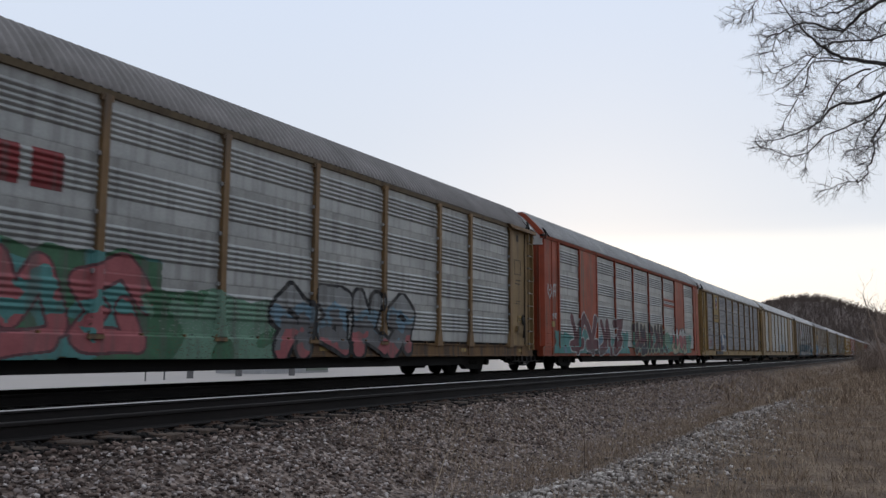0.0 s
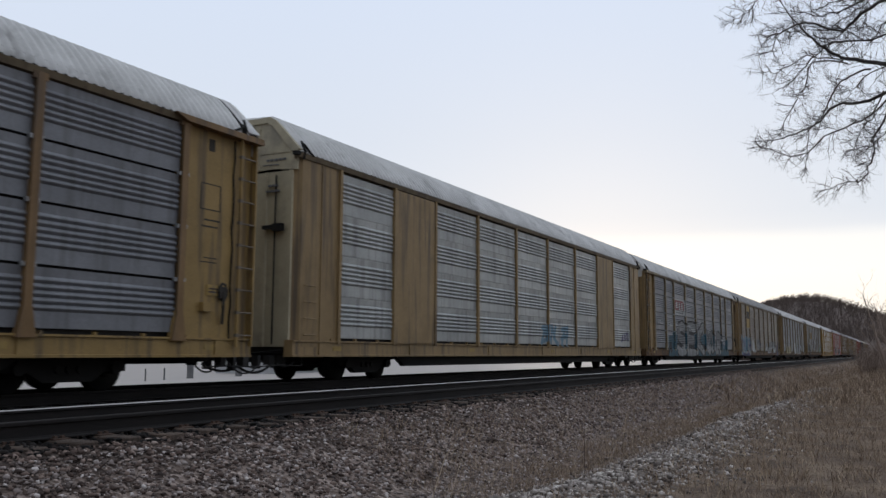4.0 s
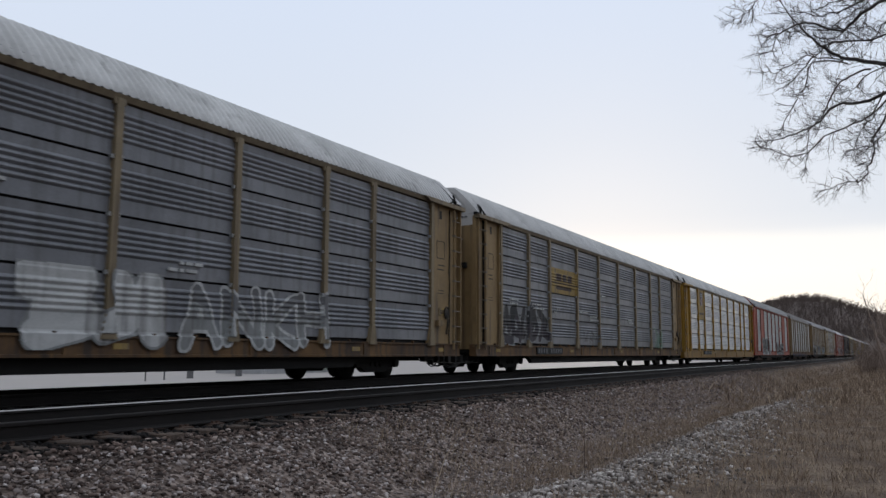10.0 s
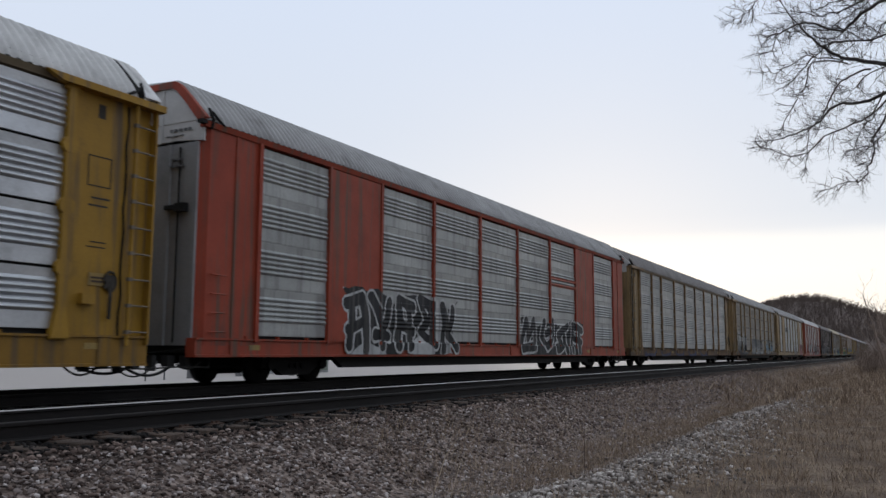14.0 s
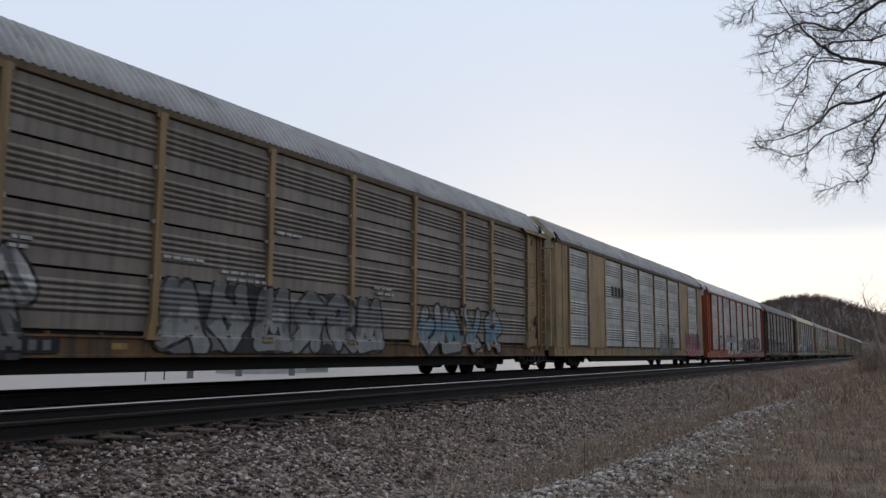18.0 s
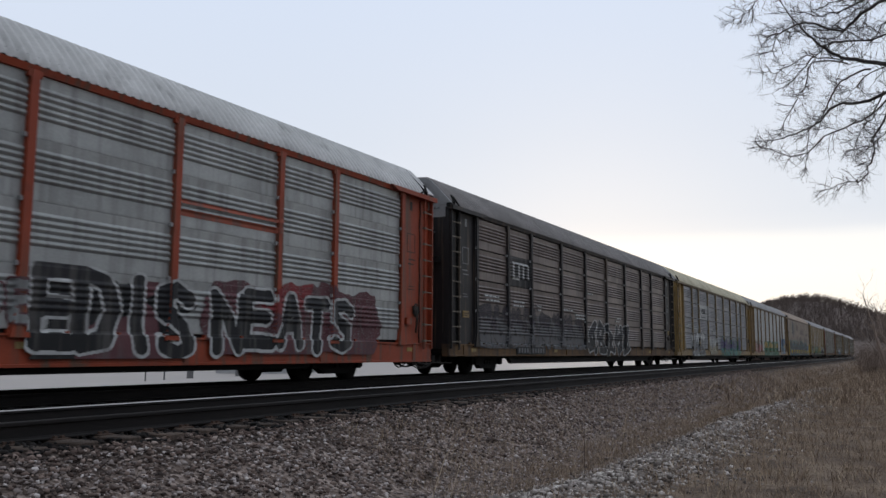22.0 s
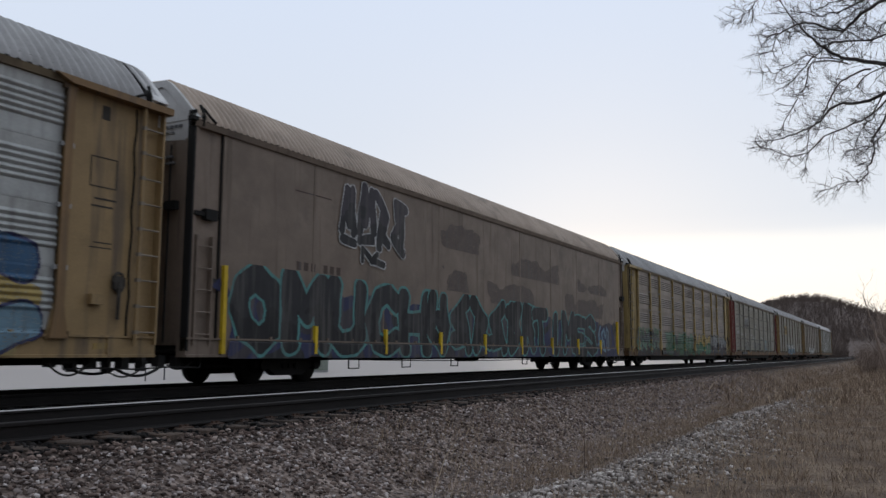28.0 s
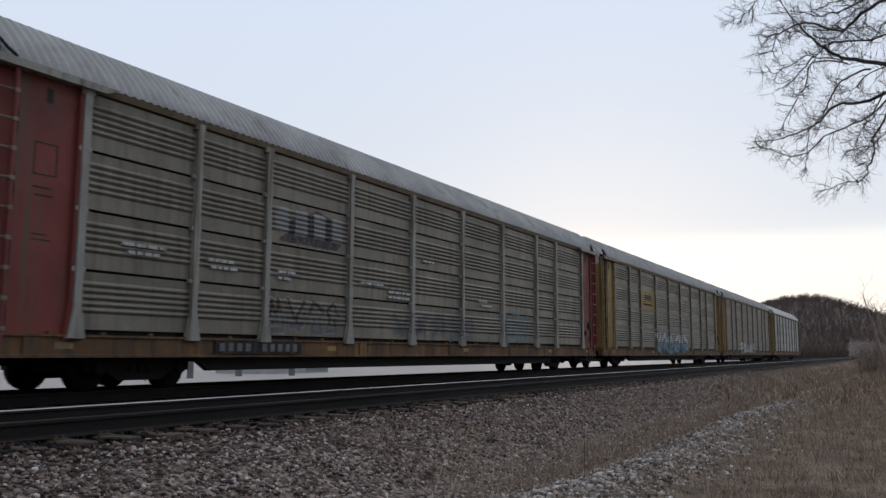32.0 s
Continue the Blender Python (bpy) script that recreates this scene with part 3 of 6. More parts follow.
    bough(((-0.4, 4.0), (0.0, 3.68), (0.2, 3.58), (0.45, 3.5)), 0.013)
    bough(((-0.3, 5.7), (0.15, 5.38), (0.45, 5.36), (0.7, 5.1)), 0.016)
    bough(((0.6, 6.3), (1.0, 5.98), (1.4, 5.8), (1.6, 5.66), (1.82, 5.53)), 0.012)
    bough(((0.12, 4.67), (0.46, 4.39), (0.74, 4.1), (0.89, 3.71), (0.95, 3.35)), 0.016, False, 3)
    bough(((0.37, 4.78), (0.79, 4.71), (0.95, 4.46), (1.0, 4.24), (1.28, 3.87)), 0.014, False, 5)
    bough(((0.44, 4.81), (0.85, 4.82), (1.24, 4.79), (1.43, 4.7)), 0.012, False, 2)
    bough(((0.87, 5.24), (1.04, 5.33), (1.19, 5.26), (1.33, 5.12), (1.46, 4.95)), 0.011, False, 3)
    bough(((-0.03, 4.21), (0.11, 4.0), (0.22, 3.79), (0.4, 3.51)), 0.012, False, 3)
    bough(((0.77, 5.09), (0.56, 5.15), (0.29, 5.11), (0.05, 5.21)), 0.012, False, 2)
    # a thin tree and brush at the verge further on
    def small_tree(name, label, x, y, height, seed, spread=0.5, depth=4, stems=1, material=twig):
        r = random.Random(seed)
        out = []
        for s in range(stems):
            d = Vector((r.gauss(0, 0.3), r.gauss(0, 0.3), 1)).normalized()
            grow(r, Vector((r.gauss(0, 0.3) * (stems > 1), r.gauss(0, 0.3) * (stems > 1), -0.1)), d, height * 0.5, height * 0.014, depth, out, -0.1, spread)
        ob = tagged(new(name), label, "tree" if stems == 1 else "shrub")
        z = float(ground_z(np.array(x), np.array(y)))
        ob.location = (x, y, z)
        part("trunk" if stems == 1 else "stems", branch_mesh("trunk", out[:1], material), None, ob)
        part("crown", branch_mesh("crown", out[1:], material), None, ob)
        return ob
    for i, (x, y, h) in enumerate(((58, 0.55, 7.6), (64, 0.35, 8.2), (72, 0.5, 7.5), (48, -1.6, 5), (54, -0.2, 5.5), (85, 0.9, 7))):
        small_tree("verge_tree", "thin leafless tree at the edge of the track bed", x, y, h, 40 + i, 0.36)
    rng = random.Random(5)
    for i in range(44):
        x = rng.uniform(75, 280)
        y = rng.uniform(-5, 1.6) + min(6.0, max(0, (x - 60) * 0.035))
        small_tree("verge_shrub", "brown leafless brush beside the track", x, y, rng.uniform(2.0, 5.0), 80 + i, 0.6, 3, 7)
    small_tree("hilltop_tree", "bare tree on the near edge of the wooded hill", 330, 47.9, 25, 300)


def make_hill():
    """Wooded hill closing the view along the track."""
    xs, ys = np.linspace(300, 900, 61), np.linspace(-420, 240, 67)
    gx, gy = np.meshgrid(xs, ys, indexing="ij")
    def hill_z(x, y):
        z = 32 * np.exp(-(((x - 560) / 120) ** 2 + ((y - 54) / 56) ** 2)) + 13 * np.exp(-(((x - 560) / 120) ** 2 + ((y + 60) / 90) ** 2)) + 20 * np.exp(-(((x - 640) / 120) ** 2 + ((y - 190) / 80) ** 2))
        return z - 2.5 + 1.2 * np.sin(x * 0.05) * np.sin(y * 0.06)
    gz = hill_z(gx, gy)
    ny = len(ys)
    i = np.arange((len(xs) - 1) * (ny - 1))
    a = (i // (ny - 1)) * ny + i % (ny - 1)
    faces = np.stack([a, a + ny, a + ny + 1, a + 1], 1)
    soil = surface("leaf_litter_hill", (0.125, 0.094, 0.08), (0.1, 0.077, 0.067), rough=1.0, scale=0.03, fine=0.6, bump=0.5)
    tagged(new("hill", array_mesh("hill", np.stack([gx, gy, gz], -1).reshape(-1, 3), faces, [soil])), "dark brown wooded hill beyond the track", "hill", kind="structure")
    rng = np.random.default_rng(21)
    n = 30000
    x, y = rng.uniform(300, 600, n), rng.uniform(-110, 150, n)
    z = np.maximum(hill_z(x, y), ground_z(x, y))
    keep = (x > 430) & (z > 0) | (y > 19)
    bx, by = rng.uniform(284, 335, 6000), rng.uniform(15.5, 90, 6000)
    x, y = np.concatenate([bx, x[keep]]), np.concatenate([by, y[keep]])
    z = np.concatenate([np.maximum(ground_z(bx, by), WATER_Z), z[keep]])
    verts, faces = [], []
    woods = surface("bare_woods", (0.13, 0.098, 0.083), (0.11, 0.084, 0.073), rough=1.0, scale=0.05, fine=1.0)
    tr = random.Random(9)
    temps = []
    for s in range(5):
        out = []
        grow(tr, Vector((0, 0, 0)), Vector((0, 0, 1)), 3.4, 0.1, 2, out, -0.5, 0.34, 0.09)
        v, f = [], []
        for pts, r0, r1 in out:
            b = len(v)
            w = max(r0 * 0.9, 0.05)
            for j, p in enumerate(pts):
                for k in range(3):
                    v.append((p.x + w * math.cos(2.1 * k), p.y + w * math.sin(2.1 * k), p.z))
            for j in range(len(pts) - 1):
                for k in range(3):
                    f.append((b + j * 3 + k, b + j * 3 + (k + 1) % 3, b + j * 3 + 3 + (k + 1) % 3, b + j * 3 + 3 + k))
        temps.append((np.array(v), np.array(f)))
    base = 0
    pick = rng.integers(0, 5, len(x))
    for t in range(5):
        idx = np.nonzero(pick == t)[0]
        idx = idx[:4600]
        V, F = temps[t]
        sc = rng.uniform(0.4, 0.85, len(idx))
        P = V[None] * sc[:, None, None] + np.stack([x[idx], y[idx], z[idx] - 0.3], 1)[:, None]
        verts.append(P.reshape(-1, 3))
        faces.append((F[None] + (base + np.arange(len(idx)) * len(V))[:, None, None]).reshape(-1, 4))
        base += len(idx) * len(V)
    tagged(new("far_woods", array_mesh("far_woods", np.concatenate(verts), np.concatenate(faces), [woods])), "leafless woods covering the hill", "woods", kind="stuff")


def make_weeds():
    rng = np.random.default_rng(33)
    straw = ramp_material("dead_grass", [(0.0, (0.1, 0.07, 0.053)), (0.5, (0.25, 0.178, 0.128)), (0.85, (0.4, 0.3, 0.21)), (1.0, (0.52, 0.41, 0.29))])
    def blades(name, n, xr, yr, hr, w, label, power=1.3, clump=6):
        cx = xr[0] + (xr[1] - xr[0]) * rng.random(n // clump + 1) ** power
        cy = rng.uniform(yr[0], yr[1], n // clump + 1)
        x = np.repeat(cx, clump)[:n] + rng.normal(0, 0.09, n)
        y = np.repeat(cy, clump)[:n] + rng.normal(0, 0.09, n)
        z = ground_z(x, y) - 0.02
        h = rng.uniform(hr[0], hr[1], n)
        ang, lean = rng.uniform(0, 6.28, n), rng.uniform(0.1, 1.1, n) * h
        la = rng.uniform(0, 6.28, n)
        dx, dy = np.cos(ang) * w, np.sin(ang) * w
        lx, ly = np.cos(la) * lean, np.sin(la) * lean
        p = [np.stack([x - dx, y - dy, z], 1), np.stack([x + dx, y + dy, z], 1),
             np.stack([x + lx * 0.4 + dx * 0.8, y + ly * 0.4 + dy * 0.8, z + h * 0.6], 1), np.stack([x + lx * 0.4 - dx * 0.8, y + ly * 0.4 - dy * 0.8, z + h * 0.6], 1),
             np.stack([x + lx, y + ly, z + h], 1)]
        V = np.stack(p, 1).reshape(-1, 3)
        b = np.arange(n)[:, None] * 5
        F = np.concatenate([b + np.array([[0, 1, 2]]), b + np.array([[0, 2, 3]]), b + np.array([[3, 2, 4]])])
        tagged(new(name, array_mesh(name, V, F, [straw])), label, "dead grass", kind="stuff")
    blades("dead_grass", 90000, (6, 60), (-6, 3.1), (0.03, 0.2), 0.004, "dry brown grass and weeds on the verge", 1.2)
    blades("dry_weeds", 34000, (9, 70), (3.5, 6.4), (0.05, 0.24), 0.0025, "sparse dry weeds growing through the stones", 1.1)
    blades("hollow_weeds", 6000, (11, 30), (3.95, 4.9), (0.04, 0.2), 0.003, "brown weeds in the hollow beside the stone ridge", 1.1)
    blades("tall_dead_stalks", 900, (8, 80), (-6, 5.4), (0.4, 1.0), 0.005, "tall dead weed stalks", 1.0, 3)
    blades("far_dead_grass", 40000, (30, 200), (-12, 6.0), (0.08, 0.4), 0.014, "rough dead grass further along the verge", 1.2)



# ---------------------------------------------------------------- the train
PITCH = 28.3                  # length over couplers
SIDE = 1.50                   # half width over the side panels
ROW_Z, ROW_H, ROWS = 1.2, 0.9475, 4
BAYS_A = (1.85, 4.3, 6.27, 9.22, 12.1, 15.0, 17.88, 20.77, 22.72, 25.65)
BAYS_D = (1.85, 4.35, 6.3, 9.25, 12.2, 15.15, 18.05, 20.9, 22.86, 25.8)
BAYS_C = (1.85, 4.2, 6.2, 9.2, 12.0, 14.85, 17.7, 20.55, 22.5, 25.45)
BAYS_B = (1.7, 4.1, 6.25, 8.95, 11.9, 14.8, 17.8, 20.6, 22.8, 25.6)


def rib(z):
    """How far a side panel stands proud at height z above the rail: a lip leaning in, five pressed ribs, a flat band leaning out to the foot."""
    r = 1 - (((np.asarray(z) - ROW_Z) / ROW_H) % 1.0)
    u = (r - 0.17) / 0.54 * 5
    base = np.where(r < 0.17, 0.014 * (1 - r / 0.17), np.where(r < 0.71, 0.004 * (r - 0.17) / 0.54, np.where(r < 0.97, 0.004 + 0.003 * (r - 0.71) / 0.26, 0.007 - 0.004 * (r - 0.97) / 0.03)))
    return base + np.where((u > 0) & (u < 5), 0.034 * np.abs(np.sin(np.pi * u)) ** 1.3, 0.0)


def bays_of(spec):
    return spec.get("bays", BAYS_A if spec["style"] == "A" else BAYS_B)


PANELS = {}


def panel_mesh(width, mat, gap):
    key = (round(width, 2), mat.name, gap)
    if key not in PANELS:
        bm = bmesh.new()
        lo, hi = gap / 2, ROW_H - gap / 2
        zs = [lo, 0.032] + [z for z in np.linspace(0.274, 0.787, 46)] + [hi]
        prof = [(-float(rib(ROW_Z + z)), z) for z in zs] + [(0.03, hi), (0.03, lo)]
        add_prism(bm, prof, 0.0, width)
        PANELS[key] = finish(bm, "side_panel", mat)
    return PANELS[key]


ROOFS = {}


def roof_mesh(mat):
    if mat.name not in ROOFS:
        sec = [(-1.53, 5.08), (-1.515, 5.16), (-1.36, 5.37), (-1.12, 5.64), (-0.88, 5.87), (-0.72, 5.95), (0, 5.99)]
        sec = sec + [(-y, z) for y, z in sec[-2::-1]]
        xs, hs = [], []
        x = 0.12
        while x < 27.15:
            for dx, h in ((0, 0), (0.06, 0), (0.085, 0.065), (0.155, 0.065)):
                xs.append(x + dx)
                hs.append(h)
            x += 0.18
        xs.append(27.38), hs.append(0)
        xs, hs, S = np.array(xs), np.array(hs), np.array(sec)
        nrm = np.stack([S[:, 0] * 0.5, np.full(len(S), 0.9)], 1)
        nrm /= np.linalg.norm(nrm, axis=1)[:, None]
        Y = S[None, :, 0] + nrm[None, :, 0] * hs[:, None]
        Z = S[None, :, 1] + nrm[None, :, 1] * hs[:, None]
        V = np.stack([np.repeat(xs[:, None], len(S), 1), Y, Z], -1).reshape(-1, 3)
        n = len(S)
        i = np.arange((len(xs) - 1) * (n - 1))
        a = (i // (n - 1)) * n + i % (n - 1)
        ROOFS[mat.name] = array_mesh("roof", V, np.stack([a, a + n, a + n + 1, a + 1], 1), [mat])
    return ROOFS[mat.name]


def paint(name, r, g, b, wear=(0.1, 0.072, 0.05), amount=0.36):
    c = tuple(v * gain for v, gain in zip(srgb(r, g, b), (1.1, 1.13, 1.08)))
    return surface(name, c, tuple(v * 0.72 for v in c), blotch=tuple(0.35 * v + 0.018 for v in c), rough=0.6, scale=1.4, fine=35, bump=0.08, dirt=wear, dirt_amount=amount, streak=True, spread=0.06)


def sheet(name, r, g, b, metal=0.25, amount=0.3, dirt=(0.12, 0.11, 0.1), streak=False, rough=0.52):
    c = tuple(1.22 * v for v in srgb(r, g, b))
    return surface(name, c, tuple(v * 0.72 for v in c), blotch=tuple(0.6 * v for v in c), rough=rough, metal=metal, scale=0.9, fine=25, bump=0.06, dirt=dirt, dirt_amount=amount, streak=streak, spread=0.035, dirt_most=0.45)


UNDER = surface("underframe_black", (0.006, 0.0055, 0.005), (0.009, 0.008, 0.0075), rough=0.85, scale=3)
# dark colour stands for the shade inside the rack
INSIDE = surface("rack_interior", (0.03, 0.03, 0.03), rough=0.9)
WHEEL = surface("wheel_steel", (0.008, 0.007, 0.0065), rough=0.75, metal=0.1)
HOSE = surface("rubber_hose", (0.015, 0.015, 0.015), rough=0.6)
GALV = surface("galvanised_bar", (0.42, 0.42, 0.42), rough=0.55, metal=0.4, spread=0.1)
RUNG = surface("worn_rung_steel", (0.22, 0.18, 0.14), rough=0.6, metal=0.3, spread=0.1)
GRIME = surface("greasy_grime", (0.05, 0.042, 0.035), (0.03, 0.026, 0.022), rough=0.8, scale=3)
SHARED = {}


def shared(key, build, mats, smooth=False):
    if key not in SHARED:
        bm = bmesh.new()
        build(bm)
        SHARED[key] = finish(bm, key[0], mats, smooth)
    return SHARED[key]


def at(ob, x, y=0.0, z=0.0, rz=0.0):
    ob.matrix_basis = pose(x, y, z, 0, 0, rz)
    return ob


def build_truck(bm):
    """Cast three-piece bogie: two side frames, bolster and springs."""
    for s in (-1, 1):
        y0, y1 = s * 0.9, s * 1.08
        prof = [(-1.12, 0.36), (-1.12, 0.56), (-0.7, 0.62), (-0.42, 0.74), (0.42, 0.74), (0.7, 0.62), (1.12, 0.56), (1.12, 0.36), (0.72, 0.36), (0.45, 0.2), (-0.45, 0.2), (-0.72, 0.36)]
        add_prism(bm, prof, min(y0, y1), max(y0, y1), "y")
        for dx in (-0.2, 0, 0.2):
            add_disc(bm, dx, 0.4, s * 1.1 - 0.02, s * 1.1 + 0.02, 0.07, 8)
        for dx in (-0.89, 0.89):
            add_disc(bm, dx, 0.42, s * 1.1 - 0.05, s * 1.1 + 0.05, 0.11, 10)
    add_box(bm, -0.22, 0.22, -1.05, 1.05, 0.5, 0.78)
    add_box(bm, -0.7, 0.7, -0.3, 0.3, 0.45, 0.6)


def build_wheelset(bm):
    for s in (-1, 1):
        add_disc(bm, 0, 0, s * 0.755 - 0.065, s * 0.755 + 0.065, 0.36, 24)
        add_disc(bm, 0, 0, s * 0.67 - 0.015, s * 0.67 + 0.015, 0.385, 24)
        add_disc(bm, 0, 0, s * 0.84 - 0.03, s * 0.84 + 0.03, 0.14, 12)
    add_tube(bm, [(0, -1.0, 0), (0, 1.0, 0)], 0.075, 10)


def build_ladder(bm):
    """Rungs between a thin outer stile and a stout round pole, inner side at x = 0.44."""
    add_box(bm, -0.02, 0.02, -1.6, -1.46, 1.0, 4.98)
    add_tube(bm, [(0.44, -1.6, 0.98), (0.44, -1.6, 5.0)], 0.034, 8)
    for k in range(9):
        z = 1.2 + 0.43 * k
        add_tube(bm, [(0, -1.58, z), (0.44, -1.59, z)], 0.016, 6, 1)
        add_box(bm, 0.4, 0.48, -1.635, -1.56, z - 0.03, z + 0.03, 1)


def build_corner_gap(bm):
    """Black strip standing for the shaded upright slot by the ladder, with hanging cable."""
    add_box(bm, 0.56, 0.66, -1.475, -1.44, 1.06, 4.98)
    add_tube(bm, [(0.6 + 0.02 * math.sin(2.3 * i), -1.5, 1.1 + 0.35 * i) for i in range(12)], 0.018, 5)


def build_hand_brake(bm):
    """Chain box, ring and bolts of the corner's winch."""
    add_box(bm, 0.62, 0.86, -1.6, -1.48, 1.62, 1.78)
    add_tube(bm, [(0.3 + 0.11 * math.cos(a * 0.7), -1.54, 2.0 + 0.16 * math.sin(a * 0.7)) for a in range(10)], 0.025, 5, 1)
    add_tube(bm, [(0.3, -1.55, 2.0), (0.34, -1.6, 1.75), (0.3, -1.54, 1.4)], 0.03, 5, 1)
    add_box(bm, 0.22, 0.4, -1.56, -1.48, 1.9, 2.1, 1)


def build_post(bm):
    add_box(bm, -0.07, 0.07, -0.1, 0.0, 1.5, 5.03)
    add_prism(bm, [(-0.16, 1.08), (0.16, 1.08), (0.07, 1.56), (-0.07, 1.56)], -0.108, 0.0, "y")
    add_box(bm, -0.12, 0.12, -0.085, 0.0, 4.92, 5.03)
    for k in (1, 2, 3):
        z = ROW_Z + k * ROW_H
        for s in (-0.095, 0.095):
            add_box(bm, s - 0.02, s + 0.02, -0.075, 0.0, z - 0.035, z + 0.035, 1)


def build_plated_post(bm):
    """A post with round joint plates at the seams between the sheets."""
    build_post(bm)
    for k in (1, 2, 3):
        add_disc(bm, 0.0, ROW_Z + k * ROW_H, -0.106, -0.02, 0.14, 12)


def build_strip(bm):
    add_box(bm, -0.05, 0.05, -0.085, 0.0, 1.08, 5.06)


def build_sill(bm, foot=0.79):
    """Channel along the side: web with an upper and a lower lip, as one rolled section, with jacking pads and joint plates."""
    prof = [(-1.3, 1.14), (-1.56, 1.14), (-1.56, 1.105), (-1.525, 1.1), (-1.525, foot + 0.05), (-1.545, foot + 0.045), (-1.545, foot), (-1.3, foot)]
    add_prism(bm, prof, 0.1, 27.4)
    for x in (1.0, 4.9, 9.7, 14.2, 18.4, 22.4, 26.4):
        add_box(bm, x, x + 0.26, -1.55, -1.5, foot + 0.02, 1.1)
    for i in range(26):
        x = 1.4 + i * 0.97
        add_box(bm, x, x + 0.05, -1.565, -1.5, 1.12, 1.19)


def build_deep_sill(bm):
    build_sill(bm, 0.65)


def build_far_sill(bm):
    add_prism(bm, [(1.3, 0.8), (1.545, 0.8), (1.525, 0.85), (1.525, 1.1), (1.56, 1.14), (1.3, 1.14)], 0.1, 27.4)


def build_underframe(bm):
    add_box(bm, 0.2, 27.3, -1.3, 1.3, 0.86, 1.0)
    add_prism(bm, [(0.5, 0.66), (2.8, 0.66), (6.0, 0.7), (21.5, 0.7), (24.8, 0.66), (27.0, 0.66), (27.0, 0.9), (0.5, 0.9)], -0.42, 0.42, "y")
    for x in np.arange(7, 22, 1.5):
        add_prism(bm, [(x - 0.05, 0.86), (x + 0.05, 0.86), (x + 0.05, 0.74), (x - 0.05, 0.74)], -1.2, 1.2, "y")


def build_skirt(bm):
    add_prism(bm, [(4.5, 0.84), (5.0, 0.54), (22.2, 0.54), (22.7, 0.84)], -1.34, -1.2, "y")


def build_brake(bm):
    add_tube(bm, [(12.2, -0.75, 0.76), (13.4, -0.75, 0.76)], 0.14, 10)
    add_tube(bm, [(6.8, -0.9, 0.72), (21.5, -0.9, 0.72)], 0.02, 6)


def build_coupler(bm):
    add_box(bm, -0.35, 0.7, -0.11, 0.11, 0.78, 0.98)
    add_box(bm, -0.2, 0.02, -0.2, 0.2, 0.7, 1.04)
    add_tube(bm, [(0.35, -1.2, 0.93), (0.25, -0.5, 0.86), (0.25, 0.5, 0.86)], 0.02, 6)


def build_reflector(bm):
    add_box(bm, -0.16, 0.16, -1.532, -1.52, 0.92, 1.02)


def sag(a, b, drop, n=12):
    return [(a[0] + (b[0] - a[0]) * f, a[1] + (b[1] - a[1]) * f, a[2] + (b[2] - a[2]) * f - 4 * drop * f * (1 - f)) for f in (i / n for i in range(n + 1))]


def build_hose(bm):
    """Brake hoses, looped chain, lever rods and brackets hanging between two cars."""
    add_tube(bm, sag((0.95, -1.05, 0.66), (-0.05, -1.0, 0.6), 0.16) + sag((-0.05, -1.0, 0.6), (-1.1, -1.05, 0.66), 0.11)[1:], 0.026, 6)
    add_tube(bm, sag((0.5, -1.15, 0.72), (-0.45, -1.1, 0.7), 0.25), 0.016, 5)
    add_tube(bm, sag((1.5, -1.2, 0.7), (0.9, -1.2, 0.66), 0.1), 0.02, 5)
    add_tube(bm, sag((-0.7, -1.15, 0.7), (-1.5, -1.2, 0.7), 0.19), 0.018, 5)
    add_tube(bm, [(1.6, -1.3, 0.6), (0.9, -1.3, 0.62), (0.1, -1.28, 0.59), (-0.6, -1.26, 0.62), (-1.3, -1.3, 0.61)], 0.015, 5)
    add_tube(bm, [(1.6, -1.3, 0.6), (1.62, -1.3, 0.8)], 0.015, 5)
    add_tube(bm, [(-1.3, -1.3, 0.61), (-1.32, -1.3, 0.8)], 0.015, 5)
    for x, w, z in ((0.85, 0.16, 0.62), (0.45, 0.09, 0.55), (0.05, 0.16, 0.6), (-0.28, 0.07, 0.52), (-0.6, 0.14, 0.6), (-0.95, 0.08, 0.56), (1.25, 0.1, 0.62), (-1.35, 0.12, 0.64), (-1.15, 0.4, 0.7)):
        add_box(bm, x - w / 2, x + w / 2, -1.12, -0.95, z, 0.82)


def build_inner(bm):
    # solid block in place of the hollow, shaded inside of the car
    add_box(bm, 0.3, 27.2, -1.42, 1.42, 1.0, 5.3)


def build_far_side(bm):
    zs = np.linspace(ROW_Z, ROW_Z + 4 * ROW_H - 0.001, 97)
    prof = [(1.5 + float(rib(z)), float(z)) for z in zs] + [(1.44, 4.99), (1.44, 1.2)]
    add_prism(bm, prof, 1.8, 26.4)


def build_end_panel(bm):
    """Plain corner sheet."""
    add_box(bm, 0, 1.12, -1.49, -1.42, 1.06, 5.06)


def build_corner_post(bm):
    """Stiffener on the corner sheet, flared at its foot."""
    add_prism(bm, [(0.92, 1.06), (1.2, 1.06), (1.12, 1.6), (1.12, 5.06), (1.0, 5.06), (1.0, 1.6)], -1.565, -1.47, "y")


